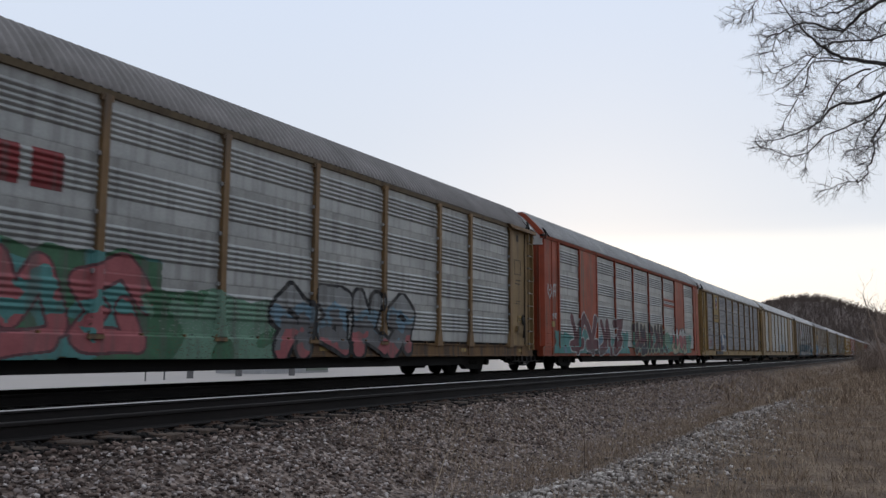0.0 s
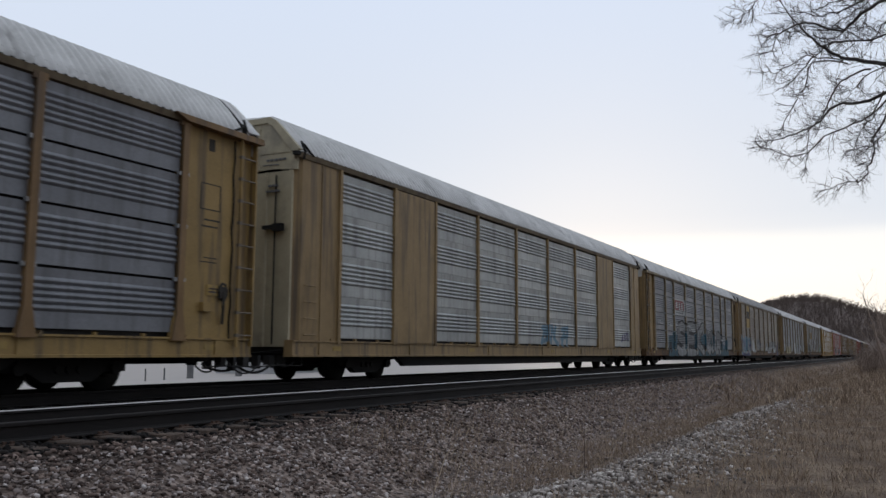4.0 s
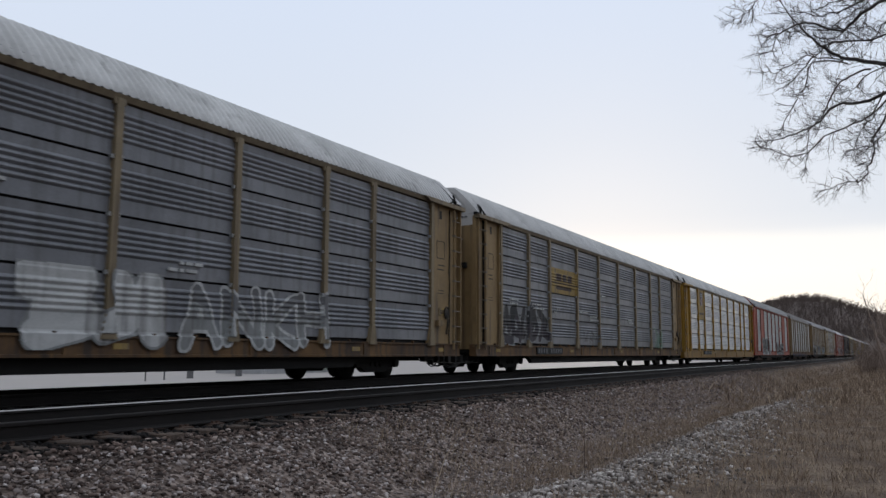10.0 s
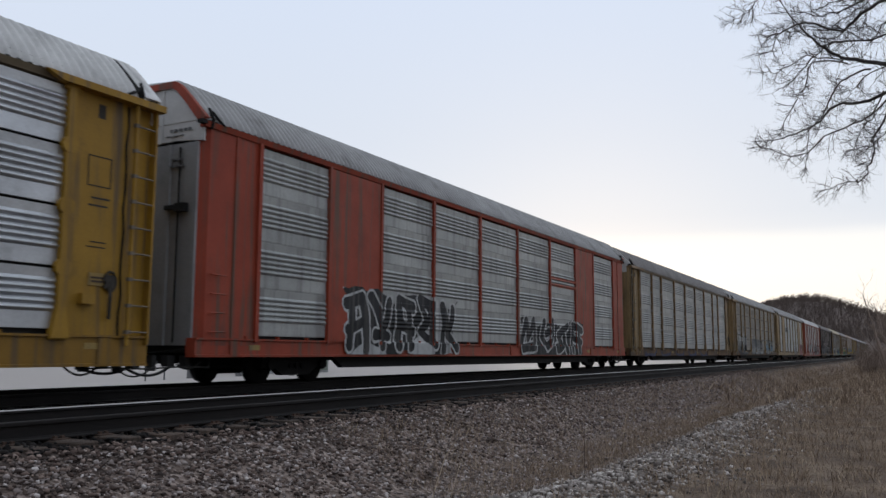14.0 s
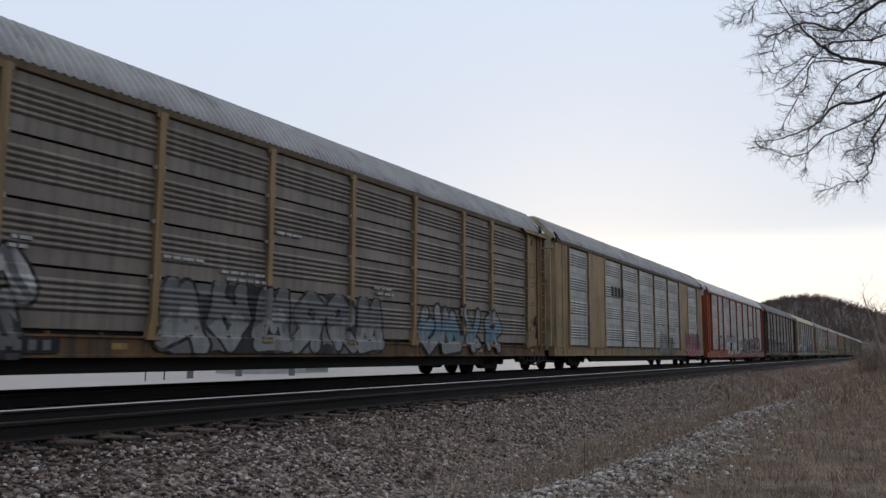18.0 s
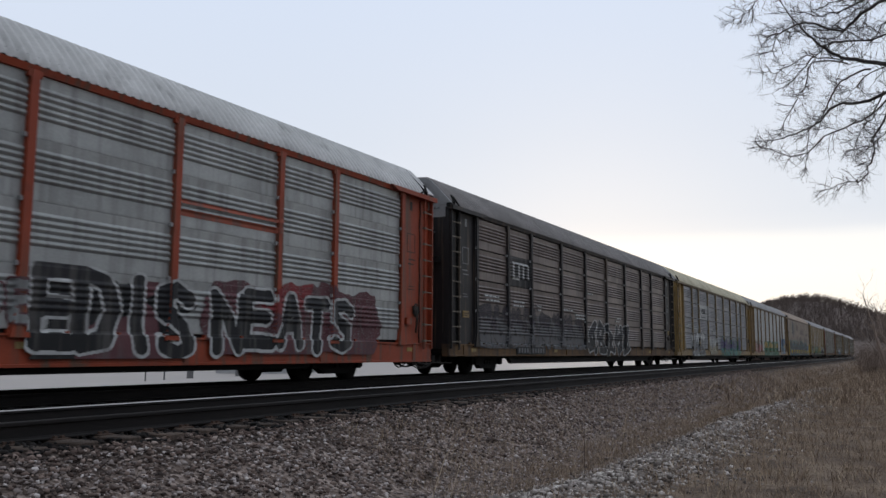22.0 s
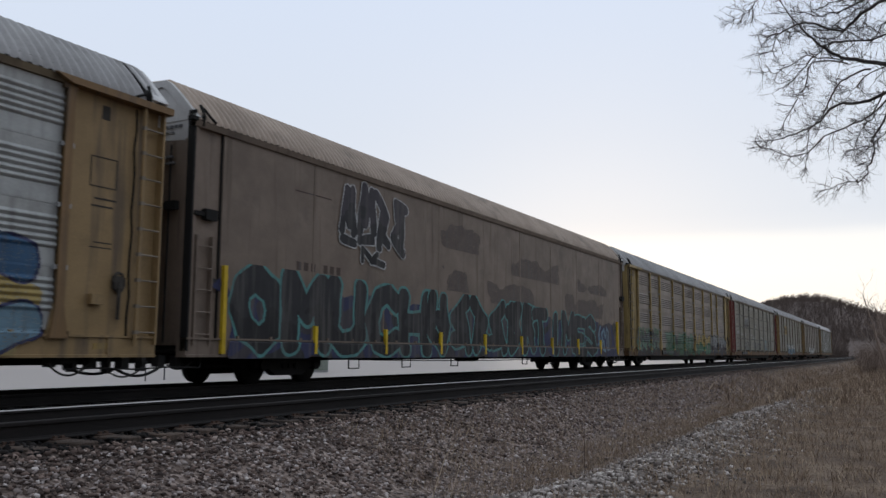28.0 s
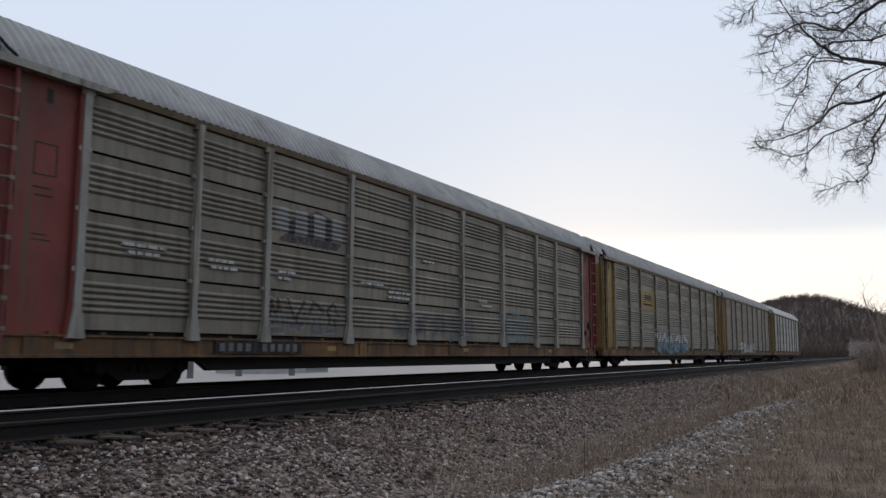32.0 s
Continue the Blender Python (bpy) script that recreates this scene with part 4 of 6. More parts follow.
def build_panel_marks(bm):
    """Placard frame, vent slot and lines of writing too small to read."""
    add_box(bm, 0.45, 0.57, -1.493, -1.47, 4.62, 4.85)
    for a, b, c, d in ((0.3, 0.7, 3.5, 3.52), (0.3, 0.7, 3.98, 4.0), (0.3, 0.32, 3.5, 4.0), (0.68, 0.7, 3.5, 4.0), (0.3, 0.62, 3.3, 3.33), (0.34, 0.66, 3.18, 3.21), (0.34, 0.6, 2.6, 2.62), (0.34, 0.66, 2.52, 2.54)):
        add_box(bm, a, b, -1.494, -1.47, c, d)


def build_corner(bm):
    """The corner's ladder recess: a narrow return face and its edge bar."""
    add_box(bm, 0, 0.56, -1.46, -1.4, 1.06, 5.06)
    add_box(bm, 0.0, 0.05, -1.52, -1.46, 1.06, 5.0)


def build_eave(bm):
    for s in (-1, 1):
        add_prism(bm, [(s * 1.44, 4.985), (s * 1.56, 4.995), (s * 1.595, 5.1), (s * 1.44, 5.125)], 0.1, 27.4)


def build_eave_bracket(bm):
    """Tapered beam under the eave at the corner."""
    add_prism(bm, [(-0.06, 4.98), (-0.06, 5.1), (2.3, 5.1), (2.0, 4.99)], -1.68, -1.5, "y")


def build_door_leaf(bm):
    """One end door: a sheet folded into upright ribs."""
    prof = [(0.06, 1.4), (0.06, 0.01), (-0.035, 0.01), (-0.035, 0.09), (0.0, 0.11)]
    prof += [(0.0, 0.68), (-0.035, 0.7), (-0.035, 0.78), (0.0, 0.8), (0.0, 1.3), (-0.035, 1.32), (-0.035, 1.4)]
    add_prism(bm, prof, 1.0, 4.78, "z")


def build_lock_bar(bm):
    add_tube(bm, [(-0.03, 0.45, 1.05), (-0.03, 0.45, 4.7)], 0.018, 6)


CAP_TOP = [(-1.5, 5.16), (-1.1, 5.6), (-0.86, 5.84), (-0.72, 5.92), (0.72, 5.92), (0.86, 5.84), (1.1, 5.6), (1.5, 5.16)]


def build_cap(bm):
    """Upper end sheet: a plate in three strips with lapped joints, wavy at its foot."""
    add_prism(bm, [(-1.5, 4.74), *CAP_TOP, (1.5, 4.76), (0.9, 4.8), (0.0, 4.77), (-0.8, 4.8)], 0.0, 0.05)
    add_box(bm, -0.018, 0.0, -0.46, -0.42, 4.8, 5.88)
    add_box(bm, -0.018, 0.0, 0.42, 0.46, 4.8, 5.88)
    add_box(bm, -0.012, 0.0, -1.46, 1.46, 5.14, 5.17)


def hoop(bm, x0, x1, out, thick=0.08):
    """A band round the roof's section, proud of it by out."""
    top = [(y * (1 + out / 1.5), z + out) for y, z in [(-1.52, 5.12), *CAP_TOP, (1.52, 5.12)]]
    low = [(y * (1 - thick / 1.5), z - thick) for y, z in [(-1.52, 5.16), *CAP_TOP, (1.52, 5.16)]]
    add_prism(bm, top + low[::-1], x0, x1)


def build_cap_edge(bm):
    hoop(bm, -0.05, 0.34, 0.065)


def build_roof_seam(bm):
    """Black sealing strip between the smooth end hoop and the ribbed roof."""
    hoop(bm, 0.337, 0.375, 0.075)


def build_front_edge(bm):
    hoop(bm, -0.04, 0.1, 0.05)


def build_front_seam(bm):
    hoop(bm, 0.098, 0.13, 0.06)


def build_roof_hook(bm):
    """Bent black safety bars at the foot of the end hoop."""
    add_tube(bm, [(0.36, -1.56, 5.02), (0.36, -1.6, 5.2), (0.34, -1.5, 5.42)], 0.03, 5)
    add_tube(bm, [(0.36, -1.56, 5.36), (0.5, -1.6, 5.22), (0.66, -1.6, 5.14)], 0.026, 5)
    add_box(bm, 0.05, 0.2, -1.62, -1.5, 5.08, 5.15)


def build_end_marks(bm):
    """Faint rows of stencil bars on the end sheet and the door."""
    rng = random.Random(4)
    for z0, a, b, h in ((5.02, -1.2, -0.7, 0.05), (4.93, -1.0, -0.6, 0.02), (4.45, -1.0, -0.8, 0.04), (4.33, -1.05, -0.7, 0.04)):
        y = a
        while y < b:
            w = rng.uniform(0.06, 0.14)
            add_box(bm, -0.06 if z0 < 4.7 else -0.023, 0.0, y, y + w, z0, z0 + h)
            y += w + 0.04


def build_door_latch(bm):
    add_box(bm, -0.1, 0.0, 0.22, 0.75, 3.52, 3.6)
    add_box(bm, -0.14, -0.02, 0.2, 0.45, 3.46, 3.62)


def make_car(number, spec):
    style, col, panel, roof, cap = spec["style"], spec["paint"], spec["panel"], spec["roof"], spec["cap"]
    sill = spec.get("sill", col)
    post = spec.get("post", col)
    rise = 0.05 if style == "B" else 0.0
    car = tagged(new("autorack_car"), spec["label"], "railway car", "autorack cars of the freight train")
    k = lambda name, *m: (name,) + tuple(x.name for x in m)
    at(part("roof", roof_mesh(roof), None, car, spec.get("roof_label", "")), 0, 0, rise)
    part("side_sill", shared(k("deep_side_sill" if spec.get("deep") else "side_sill", sill), build_deep_sill if spec.get("deep") else build_sill, sill), None, car)
    part("side_sill", shared(k("far_side_sill", sill), build_far_sill, sill), None, car)
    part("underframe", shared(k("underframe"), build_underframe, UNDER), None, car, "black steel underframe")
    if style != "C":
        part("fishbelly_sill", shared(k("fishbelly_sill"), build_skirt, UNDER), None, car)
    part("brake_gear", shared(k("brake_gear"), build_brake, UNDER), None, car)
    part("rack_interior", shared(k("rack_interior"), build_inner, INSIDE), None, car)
    part("far_side_sheets", shared(k("far_side", panel), build_far_side, panel), None, car)
    eave = col if col in (ORANGE, RED, DARK, BROWN) else EAVE
    part("eave_rail", shared(k("eave_rail", eave), build_eave, eave), None, car).location.z = rise
    for x in (3.6, 23.65):
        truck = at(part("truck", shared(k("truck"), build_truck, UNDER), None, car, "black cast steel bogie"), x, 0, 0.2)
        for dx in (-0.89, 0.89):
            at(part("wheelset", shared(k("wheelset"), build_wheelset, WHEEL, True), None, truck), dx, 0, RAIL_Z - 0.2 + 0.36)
    at(part("coupler", shared(k("coupler"), build_coupler, UNDER), None, car), -0.2)
    at(part("coupler", shared(k("coupler"), build_coupler, UNDER), None, car), 27.7, 0, 0, 180)
    at(part("air_hose", shared(k("air_hose"), build_hose, HOSE), None, car), -0.9)
    # ends
    for x, turn in ((0.14, 0), (27.36, 180)):
        for s in (0, 1):
            leaf = part("end_door", shared(k("end_door", spec.get("door", col)), build_door_leaf, spec.get("door", col)), None, car)
            leaf.matrix_basis = pose(x, 0, 0, 0, 0, turn) @ pose(0, 0.0 if s else -1.41, 0)
            part("lock_bar", shared(k("lock_bar"), build_lock_bar, UNDER), None, leaf)
            if not s and not turn:
                part("latch", shared(k("latch"), build_door_latch, UNDER), None, leaf, "black door latch")
        at(part("end_cap", shared(k("end_cap", cap), build_cap, cap), None, car, "pale upper end sheet"), x, 0, rise, turn)
        at(part("roof_edge", shared(k("rear_edge" if turn else "front_edge", spec.get("edge", cap)), build_cap_edge if turn else build_front_edge, spec.get("edge", cap)), None, car, "smooth end hoop of the roof"), x, 0, rise, turn)
        at(part("roof_seam", shared(k("rear_seam" if turn else "front_seam"), build_roof_seam if turn else build_front_seam, UNDER), None, car, "black sealing strip across the roof"), x, 0, rise, turn)
        hook = part("roof_hook", shared(k("roof_hook"), build_roof_hook, UNDER), None, car)
        hook.matrix_basis = pose(x if turn else x - 0.22, 0, 0) @ Matrix.Diagonal((-1 if turn else 1, 1, 1, 1))
        if not turn:
            tagged(at(part("end_stencil", shared(k("end_stencil"), build_end_marks, ink("grey")), None, car), x), "faint grey stencil bars on the end", kind="stuff")
    if style == "C":
        smooth_sides(car, spec)
    else:
        sheeted_sides(car, spec, bays_of(spec), panel, post, col)
    return car


def sheeted_sides(car, spec, bays, panel, post, col):
    style = spec["style"]
    gap = 0.045 if spec.get("gaps", style == "A") else 0.006
    k = lambda name, *m: (name,) + tuple(x.name for x in m)
    solid = spec.get("solid", (1, 7) if style == "B" else ())
    for i in range(len(bays) - 1):
        x0, x1 = bays[i], bays[i + 1]
        if i in solid:
            def build(bm, w=x1 - x0):
                add_box(bm, 0, w, -0.06, 0.03, ROW_Z - 0.1, ROW_Z + 4 * ROW_H + 0.03)
            at(part("plain_panel", shared(k("plain_panel%.2f" % (x1 - x0), col), build, col), None, car, "plain painted steel panel"), x0, -SIDE)
            continue
        me = panel_mesh(x1 - x0, panel, gap)
        for r in range(ROWS):
            at(part("side_panel", me, None, car), x0, -SIDE, ROW_Z + r * ROW_H)
    for i, x in enumerate(bays):
        if style == "A":
            plated = spec.get("plated")
            at(part("post", shared(k("plated_post" if plated else "post", post), build_plated_post if plated else build_post, [post, GALV]), None, car), x, -SIDE)
        else:
            at(part("post", shared(k("strip", post), build_strip, post), None, car), x, -SIDE)
    for x, turn in ((0.72, 1), (26.87, -1)):
        if style == "A":
            mark = ink("chrome") if col is DARK else GRIME
            for name, build, m in (("corner_panel", build_end_panel, col), ("corner_post", build_corner_post, col), ("panel_stencil", build_panel_marks, mark)):
                p = part(name, shared(k(name, m), build, m), None, car)
                p.matrix_basis = pose(x, 0, 0) @ Matrix.Diagonal((turn * (1.0 if turn > 0 else (26.94 - bays[-1]) / 1.12), 1, 1, 1))
            tagged(p, "dark placard frame and small stencil lines", kind="stuff")
            p = part("corner_return", shared(k("corner_return", col), build_corner, col), None, car)
            p.matrix_basis = pose(0.1 if turn > 0 else 27.4, 0, 0) @ Matrix.Diagonal((turn, 1, 1, 1))
            lad = part("ladder", shared(k("ladder", col), build_ladder, [col, RUNG]), None, car, "steel rung ladder")
            lad.matrix_basis = pose(0.16 if turn > 0 else 27.34, 0, 0) @ Matrix.Diagonal((turn, 1, 1, 1))
            p = part("corner_slot", shared(k("corner_slot"), build_corner_gap, UNDER), None, car)
            p.matrix_basis = pose(0.1 if turn > 0 else 27.4, 0, 0) @ Matrix.Diagonal((turn, 1, 1, 1))
            if turn < 0:
                p = part("hand_winch", shared(k("hand_winch", col), build_hand_brake, [col, GRIME]), None, car, "greasy winch on the corner")
                p.matrix_basis = pose(x, 0, 0) @ Matrix.Diagonal((turn, 1, 1, 1))
            if spec["seed"] % 3 != 1:
                plate(car, "placard", x + turn * 0.5 - 0.19, x + turn * 0.5 + 0.19, 1.92, 2.12, "signyellow", -0.058, "small yellow placard", ((0.1, 0.9, 0.55, 0.7, "brown"), (0.1, 0.7, 0.25, 0.4, "brown")))
            p = part("eave_bracket", shared(k("eave_bracket", post), build_eave_bracket, post), None, car)
            p.matrix_basis = pose(0.1 if turn > 0 else 27.4, 0, 0) @ Matrix.Diagonal((turn, 1, 1, 1))
        else:
            w = (bays[0] - 0.14) if turn > 0 else (27.36 - bays[-1])
            def build(bm, w=w):
                add_prism(bm, [(0.0, -1.38), (0.16, -1.53), (w, -1.53), (w, -1.42), (0.1, -1.3)], 1.0, 5.14, "z")
                add_box(bm, w * 0.55, w * 0.55 + 0.05, -1.55, -1.5, 1.0, 5.08)
                for z in (1.25, 1.6, 1.95, 2.3):
                    add_tube(bm, [(0.22, -1.6, z), (0.62, -1.6, z)], 0.014, 5)
            p = part("corner_panel", shared(k("corner_wide%.2f" % w, col), build, col), None, car)
            p.matrix_basis = pose(0.14 if turn > 0 else 27.36, 0, 0) @ Matrix.Diagonal((turn, 1, 1, 1))
    # yellow reflectors on the sill
    for x in (1.7, 8.6, 15.3, 22.1, 26.3):
        at(part("reflector", shared(k("reflector"), build_reflector, ink("signyellow")), None, car, "yellow reflector strip"), x)
    # stencilled data lines
    stencils(car, spec)


def smooth_sides(car, spec):
    """Fully enclosed brown car with flat welded sides, skirt boxes and yellow step marks."""
    col = spec["paint"]
    n = 9
    for i in range(n):
        x0, x1 = 0.9 + i * 2.88, 0.9 + (i + 1) * 2.88
        bm = bmesh.new()
        add_box(bm, x0 + 0.004, x1 - 0.004, -1.52, -1.44, 0.98, 5.1)
        add_box(bm, x1 - 0.03, x1 + 0.03, -1.526, -1.5, 1.0, 5.08)
        part("flat_panel", bm, col, car)
    for i in range(11):
        x0 = 1.2 + i * 2.33
        bm = bmesh.new()
        add_box(bm, x0, x0 + 1.5, -1.58, -1.44, 0.84, 1.08)
        part("skirt_box", bm, col, car)
    yellow = surface("step_yellow", srgb(215, 180, 40), rough=0.6)
    for i in range(9):
        x0 = 0.95 + i * 2.86
        bm = bmesh.new()
        add_box(bm, x0, x0 + 0.09, -1.6, -1.5, 0.85, 1.45 if i else 2.5)
        part("step_mark", bm, yellow, car, "yellow grab rail mark")
    for x0 in (5.3, 7.7, 10.4, 15.6, 18.2, 21.3):
        bm = bmesh.new()
        add_tube(bm, [(x0, -1.45, 0.86), (x0, -1.45, 0.52), (x0 + 0.42, -1.45, 0.52), (x0 + 0.42, -1.45, 0.86)], 0.018, 6)
        part("stirrup", bm, UNDER, car, "black step stirrup under the side")
    bm = bmesh.new()
    add_tube(bm, sag((5.6, -1.3, 0.72), (21.4, -1.3, 0.72), 0.06), 0.014, 5)
    part("brake_rod", bm, UNDER, car)
    bm = bmesh.new()
    add_box(bm, 26.3, 26.42, -1.6, -1.5, 0.85, 2.3)
    part("step_mark", bm, yellow, car, "yellow grab rail mark")
    for x0, x1 in ((0.12, 0.9), (26.82, 27.38)):
        bm = bmesh.new()
        add_box(bm, x0, x1, -1.47, -1.38, 0.8, 5.1)
        add_box(bm, x0 + (0.0 if x0 < 5 else 0.46), x0 + (0.1 if x0 < 5 else 0.56), -1.53, -1.4, 0.8, 5.1)
        part("corner_panel", bm, col, car)
        lad = bmesh.new()
        for k in range(5):
            add_tube(lad, [(x0 + 0.14, -1.56, 1.2 + 0.4 * k), (x0 + 0.54, -1.56, 1.2 + 0.4 * k)], 0.016, 6)
        add_box(lad, x0 + 0.12, x0 + 0.16, -1.57, -1.46, 1.0, 3.0)
        add_box(lad, x0 + 0.52, x0 + 0.56, -1.57, -1.46, 1.0, 3.0)
        part("ladder", lad, col, car)
        bm = bmesh.new()
        add_box(bm, x0 + (0.745 if x0 < 5 else -0.01), x0 + (0.785 if x0 < 5 else 0.03), -1.5, -1.4, 0.9, 5.08)
        add_box(bm, x0 + (-0.02 if x0 < 5 else 0.55), x0 + (0.02 if x0 < 5 else 0.58), -1.55, -1.38, 0.9, 5.3)
        part("corner_seam", bm, UNDER, car, "black upright seam")
        bm = bmesh.new()
        add_box(bm, x0 + 0.06, x0 + 0.62, -1.56, -1.44, 3.36, 3.44)
        add_box(bm, x0 + 0.3, x0 + 0.6, -1.6, -1.46, 3.3, 3.5)
        part("corner_latch", bm, UNDER, car, "black corner latch")
    stencils(car, spec)


# ---------------------------------------------------------------- lettering and spray paint
INKS = {}


def dull(tone, gain):
    c = srgb(*tone)
    grey = sum(c) / 3
    return tuple(gain * (0.8 * v + 0.2 * grey) + 0.008 for v in c)


def ink(name):
    """Flat sprayed or stencilled colour."""
    tones = {"white": (222, 222, 220), "black": (20, 20, 24), "red": (165, 40, 45), "pink": (200, 95, 100), "teal": (80, 165, 160), "blue": (45, 108, 155), "sky": (118, 160, 182),
             "navy": (45, 50, 100), "green": (70, 130, 90), "purple": (90, 75, 140), "maroon": (120, 62, 70), "grey": (125, 125, 128), "yellow": (200, 170, 80), "cream": (195, 185, 150),
             "chrome": (162, 164, 163), "charcoal": (42, 42, 47), "mint": (120, 170, 140), "orange": (200, 90, 50), "signyellow": (196, 158, 62), "brown": (90, 66, 52), "dusk": (70, 62, 72), "buff": (116, 98, 87), "petrol": (30, 96, 116)}
    if name not in INKS:
        INKS[name] = surface("paint_" + name, dull(tones[name], 0.72), dull(tones[name], 0.52), rough=0.7, scale=2.5, fine=30, bump=0.04, spread=0.03,
                             dirt=(0.11, 0.1, 0.094), dirt_amount=0.42, streak=True, dirt_most=0.6)
    return INKS[name]


GLYPHS = {"M": "0,0 0,1 .5,.45 1,1 1,0", "U": "0,1 0,.2 .3,0 .7,0 1,.2 1,1", "C": "1,.85 .6,1 .2,.9 0,.5 .2,.1 .6,0 1,.15", "H": "0,0 0,1|1,0 1,1|0,.5 1,.5",
          "T": "0,1 1,1|.5,1 .5,0", "I": ".5,0 .5,1", "E": "1,1 0,1 0,0 1,0|0,.5 .8,.5", "S": "1,.85 .6,1 .15,.9 .1,.62 .85,.4 .95,.12 .5,0 0,.12", "N": "0,0 0,1 1,0 1,1",
          "A": "0,0 .5,1 1,0|.2,.4 .8,.4", "O": ".5,1 .1,.8 0,.5 .1,.2 .5,0 .9,.2 1,.5 .9,.8 .5,1", "K": "0,0 0,1|1,1 0,.45 1,0", "L": "0,1 0,0 1,.05", "D": "0,0 0,1 .7,.92 1,.5 .7,.08 0,0", "R": "0,0 0,1 .8,.95 .85,.6 0,.5|.4,.5 1,0", "B": "0,0 0,1 .8,.95 .85,.6 0,.52|.85,.55 1,.25 .8,.02 0,0"}
# shapes that read as sprayed pieces but spell nothing: wedges, hooks, loops and crossed bars
MOTIFS = ("0,0 .12,1 .45,.3 .75,.95|.45,.3 1,.05", "0,.55 .35,1 1,.8 .7,.45 1,.05 .2,0 .35,.45", ".05,0 .2,1 .95,.85|.15,.5 .85,.35|.6,.9 .75,0", "0,.95 .45,.25 1,1|.45,.25 .55,0|.1,.15 .9,.2",
          ".25,.05 .05,.75 .5,1 .95,.65 .45,.4 1,.0", "0,.25 .3,.95 .55,.35 .8,1 1,.2|.1,.05 .95,.0", ".1,1 .0,.3 .5,0 .95,.45 .8,.95|.4,.6 .6,.5", "0,.1 .5,.2 .15,.6 1,1|.55,.75 .9,.0",
          ".0,.9 .9,1 .55,.55 .95,.3 .1,.0|.3,.95 .2,.1", ".0,.0 .4,.95 .7,.6 .35,.35 1,.15|.85,1 .95,.5")


def strokes(word, x0, x1, z0, z1, rng, jitter=0.1, pad=0.13):
    """Line segments laid into a rectangle: the letters of a word, or that many sprayed shapes."""
    segs = []
    n = word if isinstance(word, int) else len(word)
    for i in range(n):
        w = (x1 - x0) / n
        a, b = x0 + i * w + pad * w, x0 + (i + 1) * w - pad * w
        tilt = rng.uniform(-0.12, 0.12)
        lift = rng.uniform(-0.06, 0.06) * (z1 - z0)
        shape = rng.choice(MOTIFS) if isinstance(word, int) else GLYPHS[word[i]]
        flip = isinstance(word, int) and rng.random() < 0.5
        for line in shape.split("|"):
            pts = [tuple(map(float, p.split(","))) for p in line.split()]
            pts = [(a + (b - a) * (1 - u if flip else u) + tilt * v * w + rng.uniform(-jitter, jitter) * w * 0.4, z0 + lift + (z1 - z0) * (0.1 + 0.8 * v) + rng.uniform(-jitter, jitter) * 0.3) for u, v in pts]
            segs += list(zip(pts, pts[1:]))
    return segs


def side_y(x, z, spec):
    """Outward offset of the painted side at a place along the car."""
    if spec["style"] == "C":
        return np.where(z < 1.09, 1.584, 1.524 + 0 * x)
    bays = np.array(bays_of(spec))
    d = np.abs(x[..., None] - bays).min(-1)
    half, out = (0.075 + 0.09 * np.clip((1.58 - z) / 0.5, 0, 1), 0.112) if spec["style"] == "A" else (0.055, 0.089)
    y = SIDE + rib(z)
    for i in spec.get("solid", (1, 7) if spec["style"] == "B" else ()):
        y = np.where((x > bays[i]) & (x < bays[i + 1]), SIDE + 0.064, y)
    y = np.where(d < half, SIDE + out, y)
    y = np.where((x < bays[0]) | (x > bays[-1]), SIDE + (0.075 if spec["style"] == "A" else 0.055), y)
    y = np.where(z < 1.16, 1.565, y)
    return y + 0.005


def smooth_noise(x, z, rng, octaves=3, base=1.2):
    out = 0
    for o in range(octaves):
        f = base * 2 ** o
        a, b, c, d = (rng.uniform(0, 6.28) for _ in range(4))
        out = out + (np.sin(x * f * 1.7 + a + 1.3 * np.sin(z * f + b)) + np.sin(z * f * 2.1 + c + 1.1 * np.sin(x * f * 0.8 + d))) / 2 ** (o + 1)
    return out


